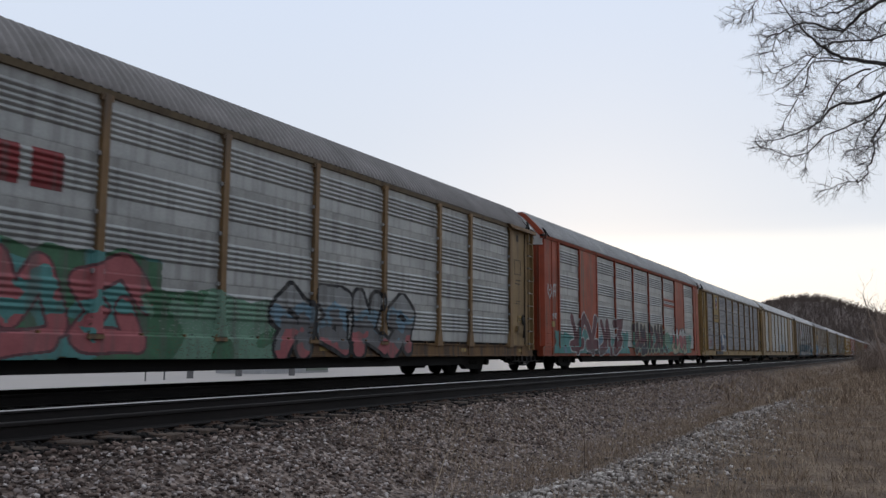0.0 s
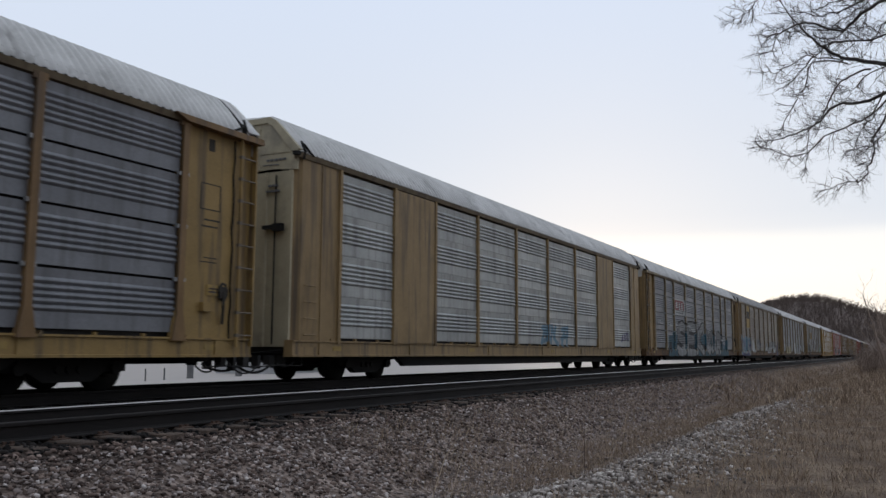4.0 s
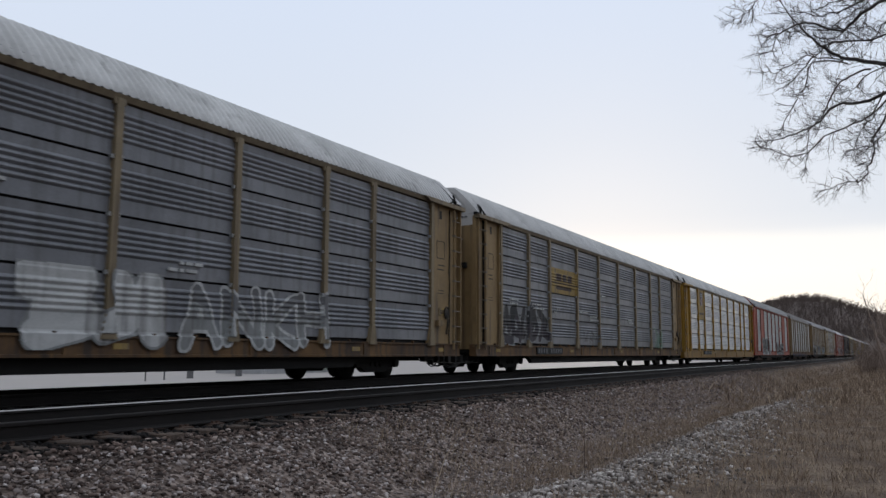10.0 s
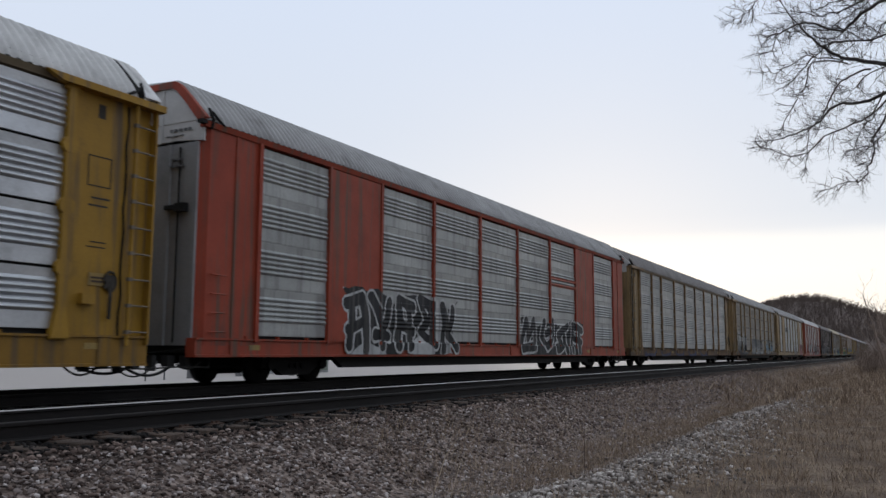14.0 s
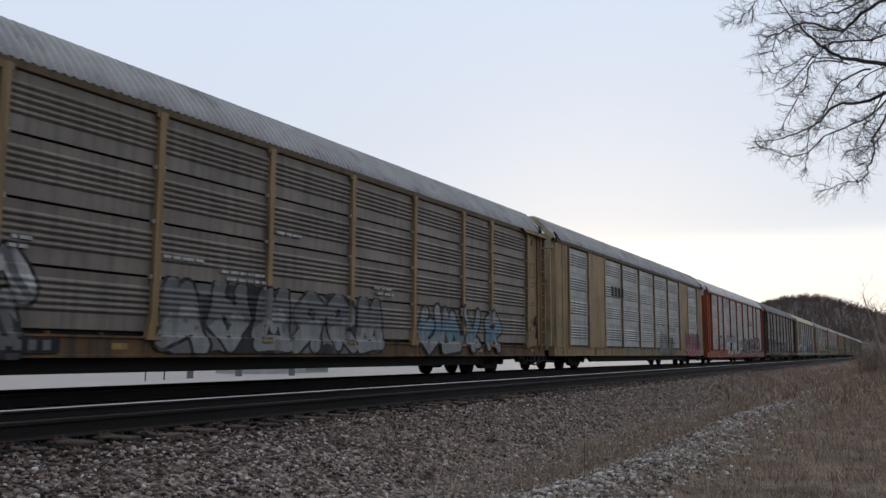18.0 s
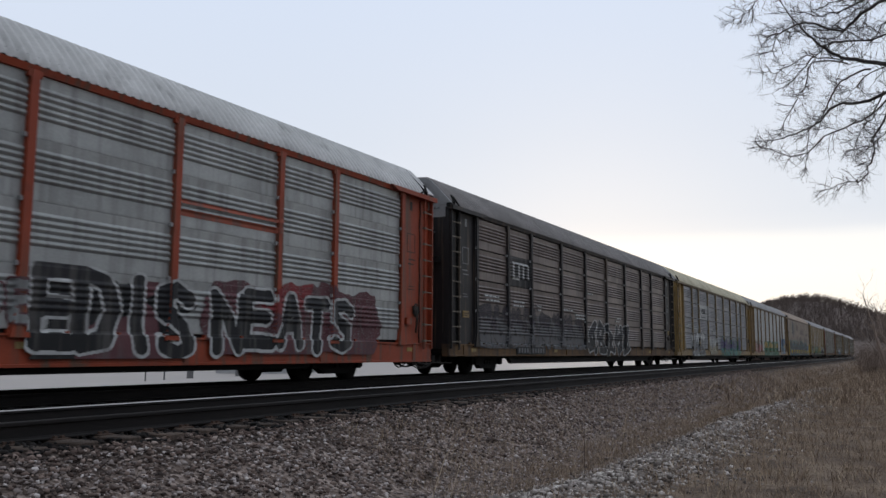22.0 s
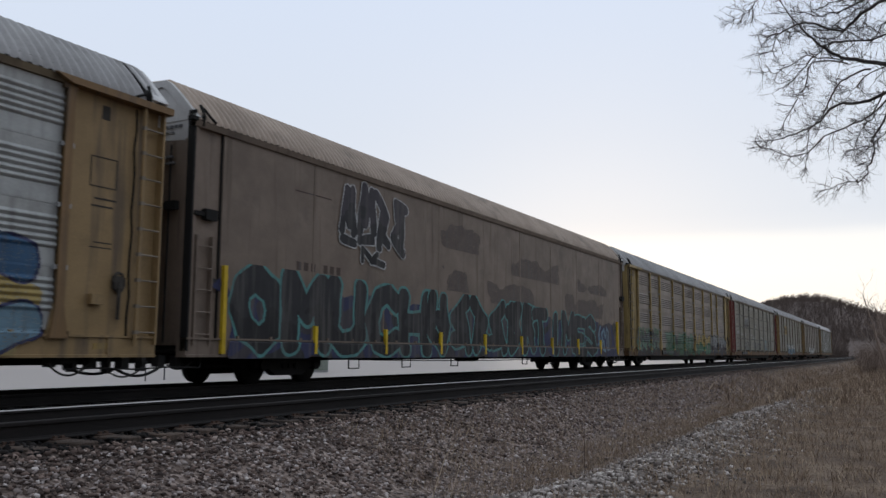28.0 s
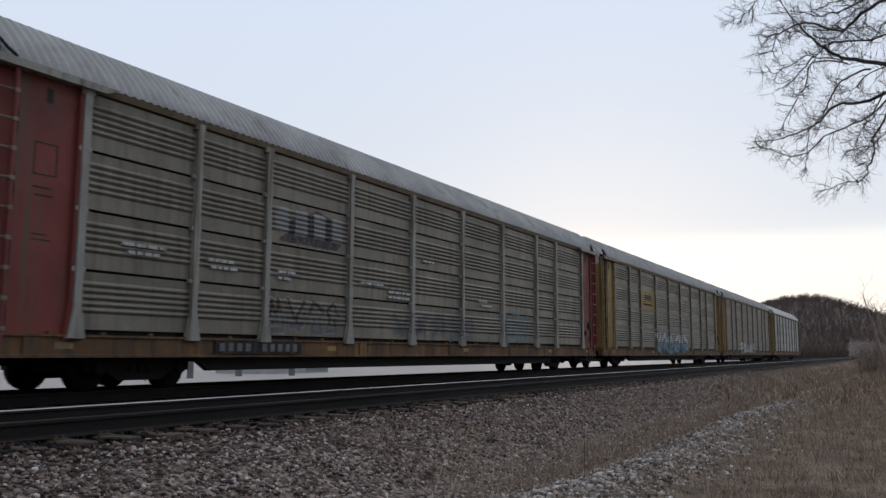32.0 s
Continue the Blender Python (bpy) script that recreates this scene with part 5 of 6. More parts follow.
def spray(car, spec, seed, x0, x1, z0, z1, word="", layers=(), cloud=None, width=0.085, line=0.04, cell=0.02, label="", jitter=0.1, cloud_pad=0.25, name="graffiti", fade=0.0, soft=0.06):
    """Spray paint on the side: a cloud of colour, letter fills and outlines, laid over the ribs of the panels.
    layers: fill colours from bottom to top, then the outline colour last."""
    rng = random.Random(seed)
    pad = cloud_pad if cloud else 0.14
    z0, z1 = max(z0, 0.76) + 0.04, z1 + 0.06
    ex, ez0, ez1 = x1 + pad, max(0.76, z0 - pad), z1 + pad
    xs = np.arange(x0 - pad, ex + cell, cell)
    zs = np.arange(ez0, ez1 + cell * 0.8, cell * 0.8)
    X, Z = np.meshgrid((xs[:-1] + xs[1:]) / 2, (zs[:-1] + zs[1:]) / 2, indexing="ij")
    idx = np.full(X.shape, -1)
    mats = []

    def mat_index(c):
        m = ink(c)
        if m not in mats:
            mats.append(m)
        return mats.index(m)

    WX = X + 0.05 * smooth_noise(X, Z, rng, 2, 2.0)
    WZ = Z + 0.04 * smooth_noise(X, Z, rng, 2, 2.0)
    if cloud:
        edge = np.minimum(np.minimum(X - (x0 - pad), ex - X) / 0.5, np.minimum((Z - ez0 + 0.3) / 0.3, (ez1 - Z) / 0.35))
        nz = smooth_noise(X, Z, rng, 4, 1.3)
        cl = list(cloud) if isinstance(cloud, (tuple, list)) else [cloud]
        pickn = smooth_noise(X, Z, rng, 3, 0.8)
        band = np.clip(((pickn + 1.6) / 3.2 * len(cl)).astype(int), 0, len(cl) - 1)
        inside = edge + 0.55 * nz > 0.55 + fade
        for j, c in enumerate(cl):
            idx[inside & (band == j)] = mat_index(c)
    if word:
        segs = strokes(word, x0, x1, z0, z1, rng, jitter)
        dist = np.full(X.shape, 9.0)
        for (ax, az), (bx, bz) in segs:
            vx, vz = bx - ax, bz - az
            t = np.clip(((WX - ax) * vx + (WZ - az) * vz) / (vx * vx + vz * vz + 1e-9), 0, 1)
            dist = np.minimum(dist, np.hypot(WX - ax - t * vx, WZ - az - t * vz))
        fills, outline = layers[:-1], layers[-1]
        if outline:
            idx[dist < width + line] = mat_index(outline)
        f = np.clip(((Z - z0) / (z1 - z0) + 0.18 * smooth_noise(X, Z, rng, 3, 3.0)) * len(fills), 0, len(fills) - 0.01).astype(int)
        for j, c in enumerate(fills):
            if c:
                idx[(dist < width) & (f == j)] = mat_index(c)
            else:
                idx[(dist < width) & (f == j)] = -1
    if fade or soft:
        hole = np.random.default_rng(seed).random(X.shape)
        idx[(hole < fade * 0.6)] = -1
    ii, jj = np.nonzero(idx >= 0)
    if not len(ii):
        return
    nz1 = len(zs)
    GX, GZ = np.meshgrid(xs, zs, indexing="ij")
    coat = sum(c.name.startswith("graffiti") for c in car.children)
    GY = -side_y(GX, GZ, spec) - 0.003 * coat
    V = np.stack([GX, GY, GZ], -1).reshape(-1, 3)
    a = ii * nz1 + jj
    F = np.stack([a, a + nz1, a + nz1 + 1, a + 1], 1)
    used, inv = np.unique(F, return_inverse=True)
    me = array_mesh(name, V[used], inv.reshape(F.shape), mats, idx[ii, jj])
    part(name, me, None, car, label)


def skin(x0, x1, z0, z1, spec, lift):
    """A sheet of paint that follows the ribs of the side."""
    xs, zs = np.linspace(x0, x1, max(3, int((x1 - x0) / 0.05))), np.linspace(z0, z1, max(3, int((z1 - z0) / 0.012)))
    gx, gz = np.meshgrid(xs, zs, indexing="ij")
    n = len(zs)
    i = np.arange((len(xs) - 1) * (n - 1))
    a = (i // (n - 1)) * n + i % (n - 1)
    return np.stack([gx, -side_y(gx, gz, spec) - lift, gz], -1).reshape(-1, 3), np.stack([a, a + n, a + n + 1, a + 1], 1)


def painted(car, name, x0, x1, z0, z1, colour, label="", bars=()):
    """A painted field on the ribbed side; bars are (x0, x1, z0, z1, colour) in fractions of it."""
    spec = CARS[TRAIN.index(car)]
    sign = part(name, array_mesh(name, *skin(x0, x1, z0, z1, spec, 0.002), [ink(colour)]), None, car, label)
    for a, b, c, d, col in bars:
        grid = skin(x0 + (x1 - x0) * a, x0 + (x1 - x0) * b, z0 + (z1 - z0) * c, z0 + (z1 - z0) * d, spec, 0.006)
        part("mark_bar", array_mesh("mark_bar", *grid, [ink(col)]), None, sign)
    return sign


def plate(car, name, x0, x1, z0, z1, colour, out=0.05, label="", bars=()):
    """A flat sign plate; bars are (x0, x1, z0, z1, colour) in fractions of it, standing for its mark or lines of writing."""
    bm = bmesh.new()
    y = -(SIDE + out + 0.068)
    add_box(bm, x0, x1, y, y + 0.02, z0, z1)
    sign = part(name, bm, ink(colour), car, label)
    for a, b, c, d, col in bars:
        bm = bmesh.new()
        add_box(bm, x0 + (x1 - x0) * a, x0 + (x1 - x0) * b, y - 0.005, y + 0.004, z0 + (z1 - z0) * c, z0 + (z1 - z0) * d)
        part("mark_bar", bm, ink(col), sign)
    return sign


def shield(car, x, z, w, h, out):
    """A shield badge: blue head with pale bars over red and white stripes."""
    mats = [ink("white"), ink("navy"), ink("red")]
    y = -(SIDE + out + 0.068)
    bm = bmesh.new()
    outline = [(-0.5, 0.5), (-0.42, 0.62), (-0.2, 0.58), (0, 0.66), (0.2, 0.58), (0.42, 0.62), (0.5, 0.5), (0.5, -0.2), (0.36, -0.45), (0, -0.6), (-0.36, -0.45), (-0.5, -0.2)]
    add_prism(bm, [(x + a * w, z + b * h / 1.2) for a, b in outline], y - 0.008, y, "y", 1)
    inner = [(a * 0.9, b * 0.93) for a, b in outline]
    add_prism(bm, [(x + a * w, z + b * h / 1.2) for a, b in inner if b < 0.17] + [(x + 0.45 * w, z + 0.12 * h), (x - 0.45 * w, z + 0.12 * h)], y - 0.012, y - 0.008, "y", 0)
    for i in range(4):
        a = -0.36 + 0.24 * i
        add_box(bm, x + (a - 0.05) * w, x + (a + 0.05) * w, y - 0.016, y - 0.012, z - (0.34 if i in (0, 3) else 0.42) * h, z + 0.1 * h, 2)
    add_box(bm, x - 0.33 * w, x + 0.33 * w, y - 0.013, y - 0.008, z + 0.33 * h, z + 0.41 * h, 0)
    add_box(bm, x - 0.38 * w, x + 0.38 * w, y - 0.013, y - 0.008, z + 0.2 * h, z + 0.27 * h, 0)
    part("badge", finish(bm, "badge", mats), None, car, "blue, red and white shield badge")


def stencils(car, spec):
    """Short rows of white data bars and the number band on the sill."""
    rng = random.Random(spec["seed"])
    if spec.get("data", True):
        for x0, z0, n, rows in ((2.6, 2.62, 4, 2), (4.7, 2.55, 4, 2), (6.7, 2.5, 2, 2), (9.6, 2.5, 4, 1), (10.8, 2.36, 5, 2), (16.3, 2.42, 3, 2), (12.5, 3.3, 3, 1)):
            bm = bmesh.new()
            for r in range(rows):
                x = x0 + rng.uniform(-0.2, 0.2)
                for _ in range(n):
                    w = rng.uniform(0.08, 0.3)
                    z = z0 - 0.13 * r
                    add_box(bm, x, x + w, -(SIDE + 0.058), -(SIDE + 0.01), z, z + 0.055)
                    x += w + 0.05
            tagged(part("stencil", bm, ink("white"), car), "row of small white stencil bars", kind="stuff")
    if spec.get("marks", True):
        x0 = spec.get("mark_x", 5.0)
        bm = bmesh.new()
        add_box(bm, x0 - 0.12, x0 + 2.45, -1.572, -1.5, 0.855, 1.09)
        x = x0
        for i in range(10):
            if i != 4:
                add_box(bm, x, x + 0.13, -1.577, -1.572, 0.9, 1.05, 1)
            x += 0.24
        part("number_band", finish(bm, "number_band", [ink("black"), ink("grey")]), None, car, "black band with pale bars on the sill")


# ---------------------------------------------------------------- the place
make_ground()
make_track("track_1", TRACK_Y - 4.555, True, "empty railway track with wooden sleepers in dark ballast")
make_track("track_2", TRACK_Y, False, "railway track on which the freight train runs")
make_stones()
make_water()
make_hill()
make_trees()
make_weeds()

# ---------------------------------------------------------------- the cars, in the order in which they pass
TAN = paint("faded_yellow_paint", 144, 118, 84)
GOLD = paint("yellow_paint", 153, 124, 78)
BRIGHT = paint("bright_yellow_paint", 160, 120, 40, amount=0.3)
GRIMY = paint("grimy_yellow_sill", 138, 101, 36, amount=0.42)
LEMON = paint("pale_yellow_paint", 158, 134, 89)
ORANGE = paint("orange_paint", 150, 64, 40)
RED = paint("red_orange_paint", 150, 60, 39)
MAROON = paint("dull_red_paint", 120, 58, 54)
DARK = paint("near_black_paint", 37, 34, 36)
BROWN = paint("brown_paint", 120, 104, 94, amount=0.2)
RUSTY = surface("rusty_yellow_sill", srgb(124, 92, 54), srgb(72, 56, 46), rough=0.75, scale=1.1, fine=30, bump=0.12, dirt=(0.05, 0.038, 0.032), dirt_amount=0.5, streak=True, spread=0.1)
EAVE = paint("weathered_eave_paint", 116, 101, 82)
POSTGREY = paint("pale_grey_post", 148, 144, 139)
POSTRUST = paint("rusty_tan_post", 126, 97, 66, amount=0.4)
POSTTAN = paint("faded_tan_post", 134, 117, 94, amount=0.4)
POSTDUN = paint("weathered_grey_post", 124, 117, 104)
PALE = sheet("pale_sheet", 160, 161, 159, amount=0.45, dirt=(0.15, 0.145, 0.135), streak=True)
GREY = sheet("grey_sheet", 122, 123, 127, amount=0.4, dirt=(0.1, 0.096, 0.094), streak=True)
DUN = sheet("brown_grey_sheet", 124, 114, 106, amount=0.5, dirt=(0.09, 0.074, 0.062), streak=True)
ALU = sheet("bright_aluminium_sheet", 192, 194, 197, metal=0.7, amount=0.12, dirt=(0.2, 0.2, 0.2), rough=0.42)
SOOTY = sheet("sooty_brown_sheet", 110, 99, 94, amount=0.5, dirt=(0.05, 0.042, 0.038), streak=True)
DIRTY = sheet("dirty_dark_sheet", 119, 112, 104, amount=0.5, dirt=(0.085, 0.075, 0.066), streak=True)
GREENISH = sheet("greenish_grey_sheet", 120, 115, 104, amount=0.5, dirt=(0.09, 0.072, 0.058), streak=True)
ROOF_L = sheet("pale_roof", 190, 188, 186, metal=0.3, amount=0.1, rough=0.7)
ROOF_M = sheet("grey_roof", 154, 152, 151, metal=0.3, amount=0.2, rough=0.7)
ROOF_D = sheet("dark_grey_roof", 124, 119, 117, metal=0.2, amount=0.3, rough=0.7)
ROOF_C = sheet("cream_roof", 184, 176, 153, metal=0.1, amount=0.2, rough=0.7)
ROOF_B = sheet("brown_roof", 162, 146, 132, metal=0.1, amount=0.2, rough=0.7)
CAP_W = sheet("white_end_sheet", 184, 182, 180, metal=0.1, amount=0.1)
CAP_C = sheet("cream_end_sheet", 166, 156, 132, metal=0.0, amount=0.3)
CAP_G = sheet("grey_end_sheet", 135, 135, 136, metal=0.2, amount=0.2)


def spec(seed, label, style, paint_, panel, roof, cap=CAP_W, **more):
    return dict(seed=seed, label=label, style=style, paint=paint_, panel=panel, roof=roof, cap=cap, **more)


CARS = [
    spec(0, "autorack with pale grey sheets, tan posts and graffiti", "A", TAN, PALE, ROOF_D, gaps=False, post=POSTRUST, sill=RUSTY, data=False, bays=BAYS_C),
    spec(1, "orange autorack with pale ribbed sheets and graffiti", "B", ORANGE, PALE, ROOF_M, CAP_W, edge=ORANGE, door=ORANGE, data=False),
    spec(2, "yellow autorack with grey sheets and a shield sign", "A", GOLD, GREY, ROOF_L, mark_x=4.9, bays=BAYS_C, post=POSTRUST),
    spec(3, "tan autorack with plain panels and pale sheets", "B", TAN, PALE, ROOF_L, CAP_C, door=CAP_C, data=False, marks=False),
    spec(4, "faded yellow autorack with grey sheets and blue graffiti", "A", TAN, GREY, ROOF_L, sill=RUSTY, marks=False, post=POSTTAN),
    spec(5, "yellow autorack with brown-grey sheets and yellow sign", "A", TAN, DUN, ROOF_M, gaps=False, sill=RUSTY, data=False, marks=False, post=POSTTAN),
    spec(6, "faded yellow autorack with grey sheets and pale graffiti", "A", TAN, GREY, ROOF_L, sill=RUSTY, marks=False, post=POSTTAN),
    spec(7, "faded yellow autorack with dark grey sheets and small sign", "A", TAN, GREY, ROOF_L, sill=RUSTY, bays=BAYS_C, post=POSTTAN),
    spec(8, "bright yellow autorack with clean aluminium sheets and shield sign", "A", BRIGHT, ALU, ROOF_L, mark_x=5.9, data=False, deep=True, plated=True, sill=GRIMY),
    spec(9, "red-orange autorack with dull sheets and white graffiti", "B", RED, PALE, ROOF_M, CAP_W, edge=RED, door=CAP_G, data=False, marks=False),
    spec(10, "autorack with pale sheets, rusty posts and blue sill loops", "A", TAN, PALE, ROOF_D, gaps=False, post=POSTRUST, sill=RUSTY, data=False, marks=False, bays=BAYS_C),
    spec(11, "faded yellow autorack with dirty sheets and chrome graffiti", "A", TAN, DIRTY, ROOF_M, sill=RUSTY, bays=BAYS_D),
    spec(12, "tan autorack with plain panels and red graffiti", "B", TAN, PALE, ROOF_M, CAP_C, door=CAP_C, data=False, marks=False),
    spec(13, "orange autorack with white graffiti along its foot", "A", ORANGE, PALE, ROOF_L, gaps=False, data=False, marks=False, bays=BAYS_D, deep=True),
    spec(14, "dark autorack with dirty brown sheets and square sign", "A", DARK, SOOTY, ROOF_D, CAP_G, sill=RUSTY, bays=BAYS_C),
    spec(15, "yellow autorack with grey sheets and a white sign", "A", GOLD, GREY, ROOF_C, sill=TAN, marks=False, post=POSTTAN),
    spec(16, "tan autorack with pale sheets and blue bubble graffiti", "A", TAN, PALE, ROOF_M, gaps=False, post=POSTRUST, data=False, marks=False, bays=BAYS_C),
    spec(17, "brown enclosed autorack with teal graffiti along its foot", "C", BROWN, DUN, ROOF_B, CAP_W, data=False, marks=False),
    spec(18, "pale yellow autorack with brown-grey sheets and green graffiti", "A", LEMON, DUN, ROOF_M, gaps=False, sill=RUSTY, data=False, mark_x=6.6, bays=BAYS_C),
    spec(19, "dull red autorack with greenish sheets and pale posts", "A", MAROON, GREENISH, ROOF_M, sill=RUSTY, post=POSTGREY),
    spec(20, "mustard yellow autorack with dull grey sheets and posts", "A", GOLD, GREENISH, ROOF_M, gaps=False, post=POSTDUN, sill=RUSTY, marks=False, data=False),
    spec(21, "tan autorack with dull brown-grey sheets", "A", TAN, DUN, ROOF_M, gaps=False, post=POSTDUN, sill=RUSTY, marks=False, data=False),
    spec(22, "last autorack of the train with brighter pale sheets", "A", TAN, PALE, ROOF_L, post=POSTDUN, sill=RUSTY, marks=False, data=False),
]
TRAIN = [make_car(i, s) for i, s in enumerate(CARS)]


def tag(n, *args, **kw):
    spray(TRAIN[n], CARS[n], n * 17 + len(TRAIN[n].children), *args, **kw)


# car by car, from the front
tag(0, 3.2, 10.6, 0.85, 2.35, 4, ("pink", "teal", "pink", "maroon"), cloud=("green", "teal", "green", "maroon"), width=0.175, line=0.05, label="pink and teal graffiti letters over green")
tag(0, 10.0, 14.0, 0.72, 1.75, cloud=("green", "mint", "green"), label="green sprayed background", fade=0.1)
tag(0, 13.5, 19.3, 0.75, 2.2, 4, ("pink", "grey", "sky", "chrome", "black"), width=0.2, line=0.1, label="grey graffiti letters with black outlines")
for a in (6.45, 7.2, 7.95):
    painted(TRAIN[0], "mark", a, a + 0.55, 3.3, 3.9, "red", "faded red mark")
tag(1, 1.2, 11.0, 1.1, 1.6, cloud=("teal", "teal", "sky"), label="teal sprayed background")
tag(1, 2.8, 10.2, 0.8, 2.4, 4, ("maroon", "maroon", "white"), width=0.2, line=0.05, label="maroon graffiti letters with white outlines")
tag(1, 11.7, 24.8, 1.15, 1.75, cloud=("teal", "mint", "teal"), fade=0.1, label="teal sprayed background")
tag(1, 11.6, 18.5, 0.85, 2.25, 5, ("dusk", "maroon", "dusk", "cream"), width=0.21, line=0.055, label="dark purple bubble letters with pale outlines")
tag(1, 19.8, 23.5, 0.85, 2.2, 3, ("cream", "pink", "white", "charcoal"), width=0.17, line=0.06, label="cream graffiti letters with dark outlines")
tag(1, 0.5, 1.4, 2.85, 3.4, 2, ("white", None), width=0.03, line=0, label="small white tag")
tag(1, 0.9, 1.4, 2.05, 2.3, 2, ("white", None), width=0.025, line=0, label="small white tag")
plate(TRAIN[1], "placard", 0.95, 1.2, 1.85, 2.05, "yellow", 0.0, "small yellow placard")
painted(TRAIN[1], "mark", 17.95, 20.5, 3.45, 3.6, "orange", "orange stripe mark")
painted(TRAIN[1], "mark", 17.95, 20.5, 3.75, 3.9, "orange", "orange stripe mark")
plate(TRAIN[2], "sign", 4.3, 6.12, 3.1, 5.04, "signyellow", -0.012, "yellow sign panel", ((0.12, 0.88, 0.2, 0.25, "brown"), (0.2, 0.8, 0.12, 0.16, "brown")))
shield(TRAIN[2], 5.22, 4.4, 0.72, 0.9, -0.008)
tag(2, 6.3, 8.8, 1.15, 2.25, "RLT", ("navy", "blue", "navy"), cloud=("white",), jitter=0.05, width=0.12, line=0.03, cloud_pad=0.12, label="blue letters sprayed on white")
tag(2, 1.95, 3.5, 1.35, 1.85, 2, ("pink", None), width=0.0375, line=0, label="pink scribble")
tag(3, 24.0, 25.3, 1.35, 1.8, 3, ("purple", None), width=0.0375, line=0, label="purple scribble")
tag(3, 14.0, 17.0, 1.15, 1.9, 3, ("sky", None), width=0.0875, line=0, label="pale blue tag")
painted(TRAIN[4], "sign", 6.42, 9.15, 3.12, 4.06, "white", "white sign with red mark", ((0.08, 0.92, 0.8, 0.9, "red"), (0.08, 0.17, 0.34, 0.8, "red"), (0.33, 0.42, 0.34, 0.8, "red"), (0.58, 0.67, 0.34, 0.8, "red"), (0.83, 0.92, 0.34, 0.8, "red"), (0.08, 0.42, 0.3, 0.4, "red"),
      (0.2, 0.85, 0.1, 0.18, "grey")))
tag(4, 4.8, 23.4, 0.8, 1.9, cloud=("petrol", "petrol", "petrol", "charcoal"), label="blue sprayed background")
tag(4, 6.9, 14.6, 0.8, 2.75, "SEK", ("chrome", "grey", "chrome", "black"), jitter=0.05, width=0.27, line=0.13, label="silver graffiti letters with black outlines")
tag(4, 15.3, 20.6, 0.85, 2.3, 3, ("chrome", "grey", "black"), width=0.24, line=0.12, label="silver bubble letters with black outlines")
tag(4, 20.7, 22.2, 1.1, 1.9, 2, ("sky", "white", "navy"), width=0.07, line=0.03, label="small blue and white tag")
plate(TRAIN[5], "sign", 4.42, 6.23, 3.1, 4.96, "signyellow", -0.012, "yellow sign with black mark", ((0.14, 0.36, 0.42, 0.74, "black"), (0.4, 0.6, 0.42, 0.74, "black"), (0.64, 0.88, 0.42, 0.74, "black")))
tag(5, 1.5, 6.6, 1.05, 2.2, 4, ("sky", "purple", "sky", "grey"), cloud=("sky", "chrome", "sky"), width=0.1, line=0.03, label="pale blue and violet graffiti block", fade=0.06)
tag(5, 1.8, 6.6, 0.72, 1.05, cloud=("navy", "purple"), cloud_pad=0.05, label="purple paint on the sill")
tag(5, 7.7, 9.0, 1.1, 2.0, 1, ("white", None), width=0.25, line=0.0, label="white block letter")
tag(5, 10.0, 12.2, 1.5, 2.2, cloud=("grey", "chrome"), fade=0.35, label="faded pale paint")
tag(5, 15.6, 23.2, 1.0, 2.0, 4, ("white", "chrome", "dusk"), width=0.138, line=0.04, label="white angular graffiti")
tag(5, 23.3, 25.4, 1.0, 1.9, cloud=("navy", "maroon", "dusk"), fade=0.25, label="blurred dark blue and red paint")
tag(6, 2.0, 4.0, 1.5, 2.05, 3, ("white", None), width=0.035, line=0, fade=0.1, label="thin white tag")
tag(6, 4.3, 9.6, 1.0, 1.75, 5, ("cream", "cream", "yellow"), cloud=("cream", "yellow", "cream"), width=0.125, line=0.03, cloud_pad=0.05, label="cream graffiti block")
tag(6, 13.5, 16.1, 1.0, 2.0, 2, ("white", "white", "chrome"), width=0.26, line=0.05, label="white graffiti letters")
tag(6, 16.5, 21.0, 0.95, 2.05, "ANKH", ("chrome", "grey", "white"), jitter=0.04, width=0.1, line=0.06, label="grey graffiti letters with white outlines")
painted(TRAIN[7], "sign", 6.42, 9.15, 3.12, 4.06, "signyellow", "yellow sign with dark mark", ((0.2, 0.4, 0.5, 0.8, "brown"), (0.44, 0.6, 0.5, 0.8, "brown"), (0.64, 0.82, 0.5, 0.8, "brown"), (0.2, 0.82, 0.16, 0.3, "brown"),
      (0.0, 1.0, 0.4, 0.44, "brown")))
tag(7, 1.95, 6.2, 1.2, 2.45, 4, ("dusk", "charcoal", "chrome"), width=0.15, line=0.04, label="dark graffiti letters with pale outlines")
tag(7, 10.0, 12.2, 1.2, 1.8, 3, ("grey", None), width=0.0375, line=0, fade=0.2, label="faint tag")
tag(7, 19.2, 21.2, 1.15, 2.2, 3, ("chrome", None), width=0.04, line=0, label="thin white tag")
tag(7, 21.3, 23.2, 1.15, 2.2, 2, ("mint", "white"), width=0.06, line=0.04, cloud=("mint",), cloud_pad=0.02, fade=0.45, label="pale green and white tag")
plate(TRAIN[8], "sign", 4.42, 6.25, 3.1, 5.04, "signyellow", -0.012, "yellow sign panel", ((0.12, 0.88, 0.16, 0.22, "brown"),))
shield(TRAIN[8], 5.32, 4.38, 0.75, 0.9, -0.008)
tag(9, 4.6, 10.5, 0.85, 2.3, 5, ("black", "charcoal", "white"), cloud=("charcoal", "black", "white"), width=0.138, line=0.06, cloud_pad=0.05, label="black and white graffiti letters")
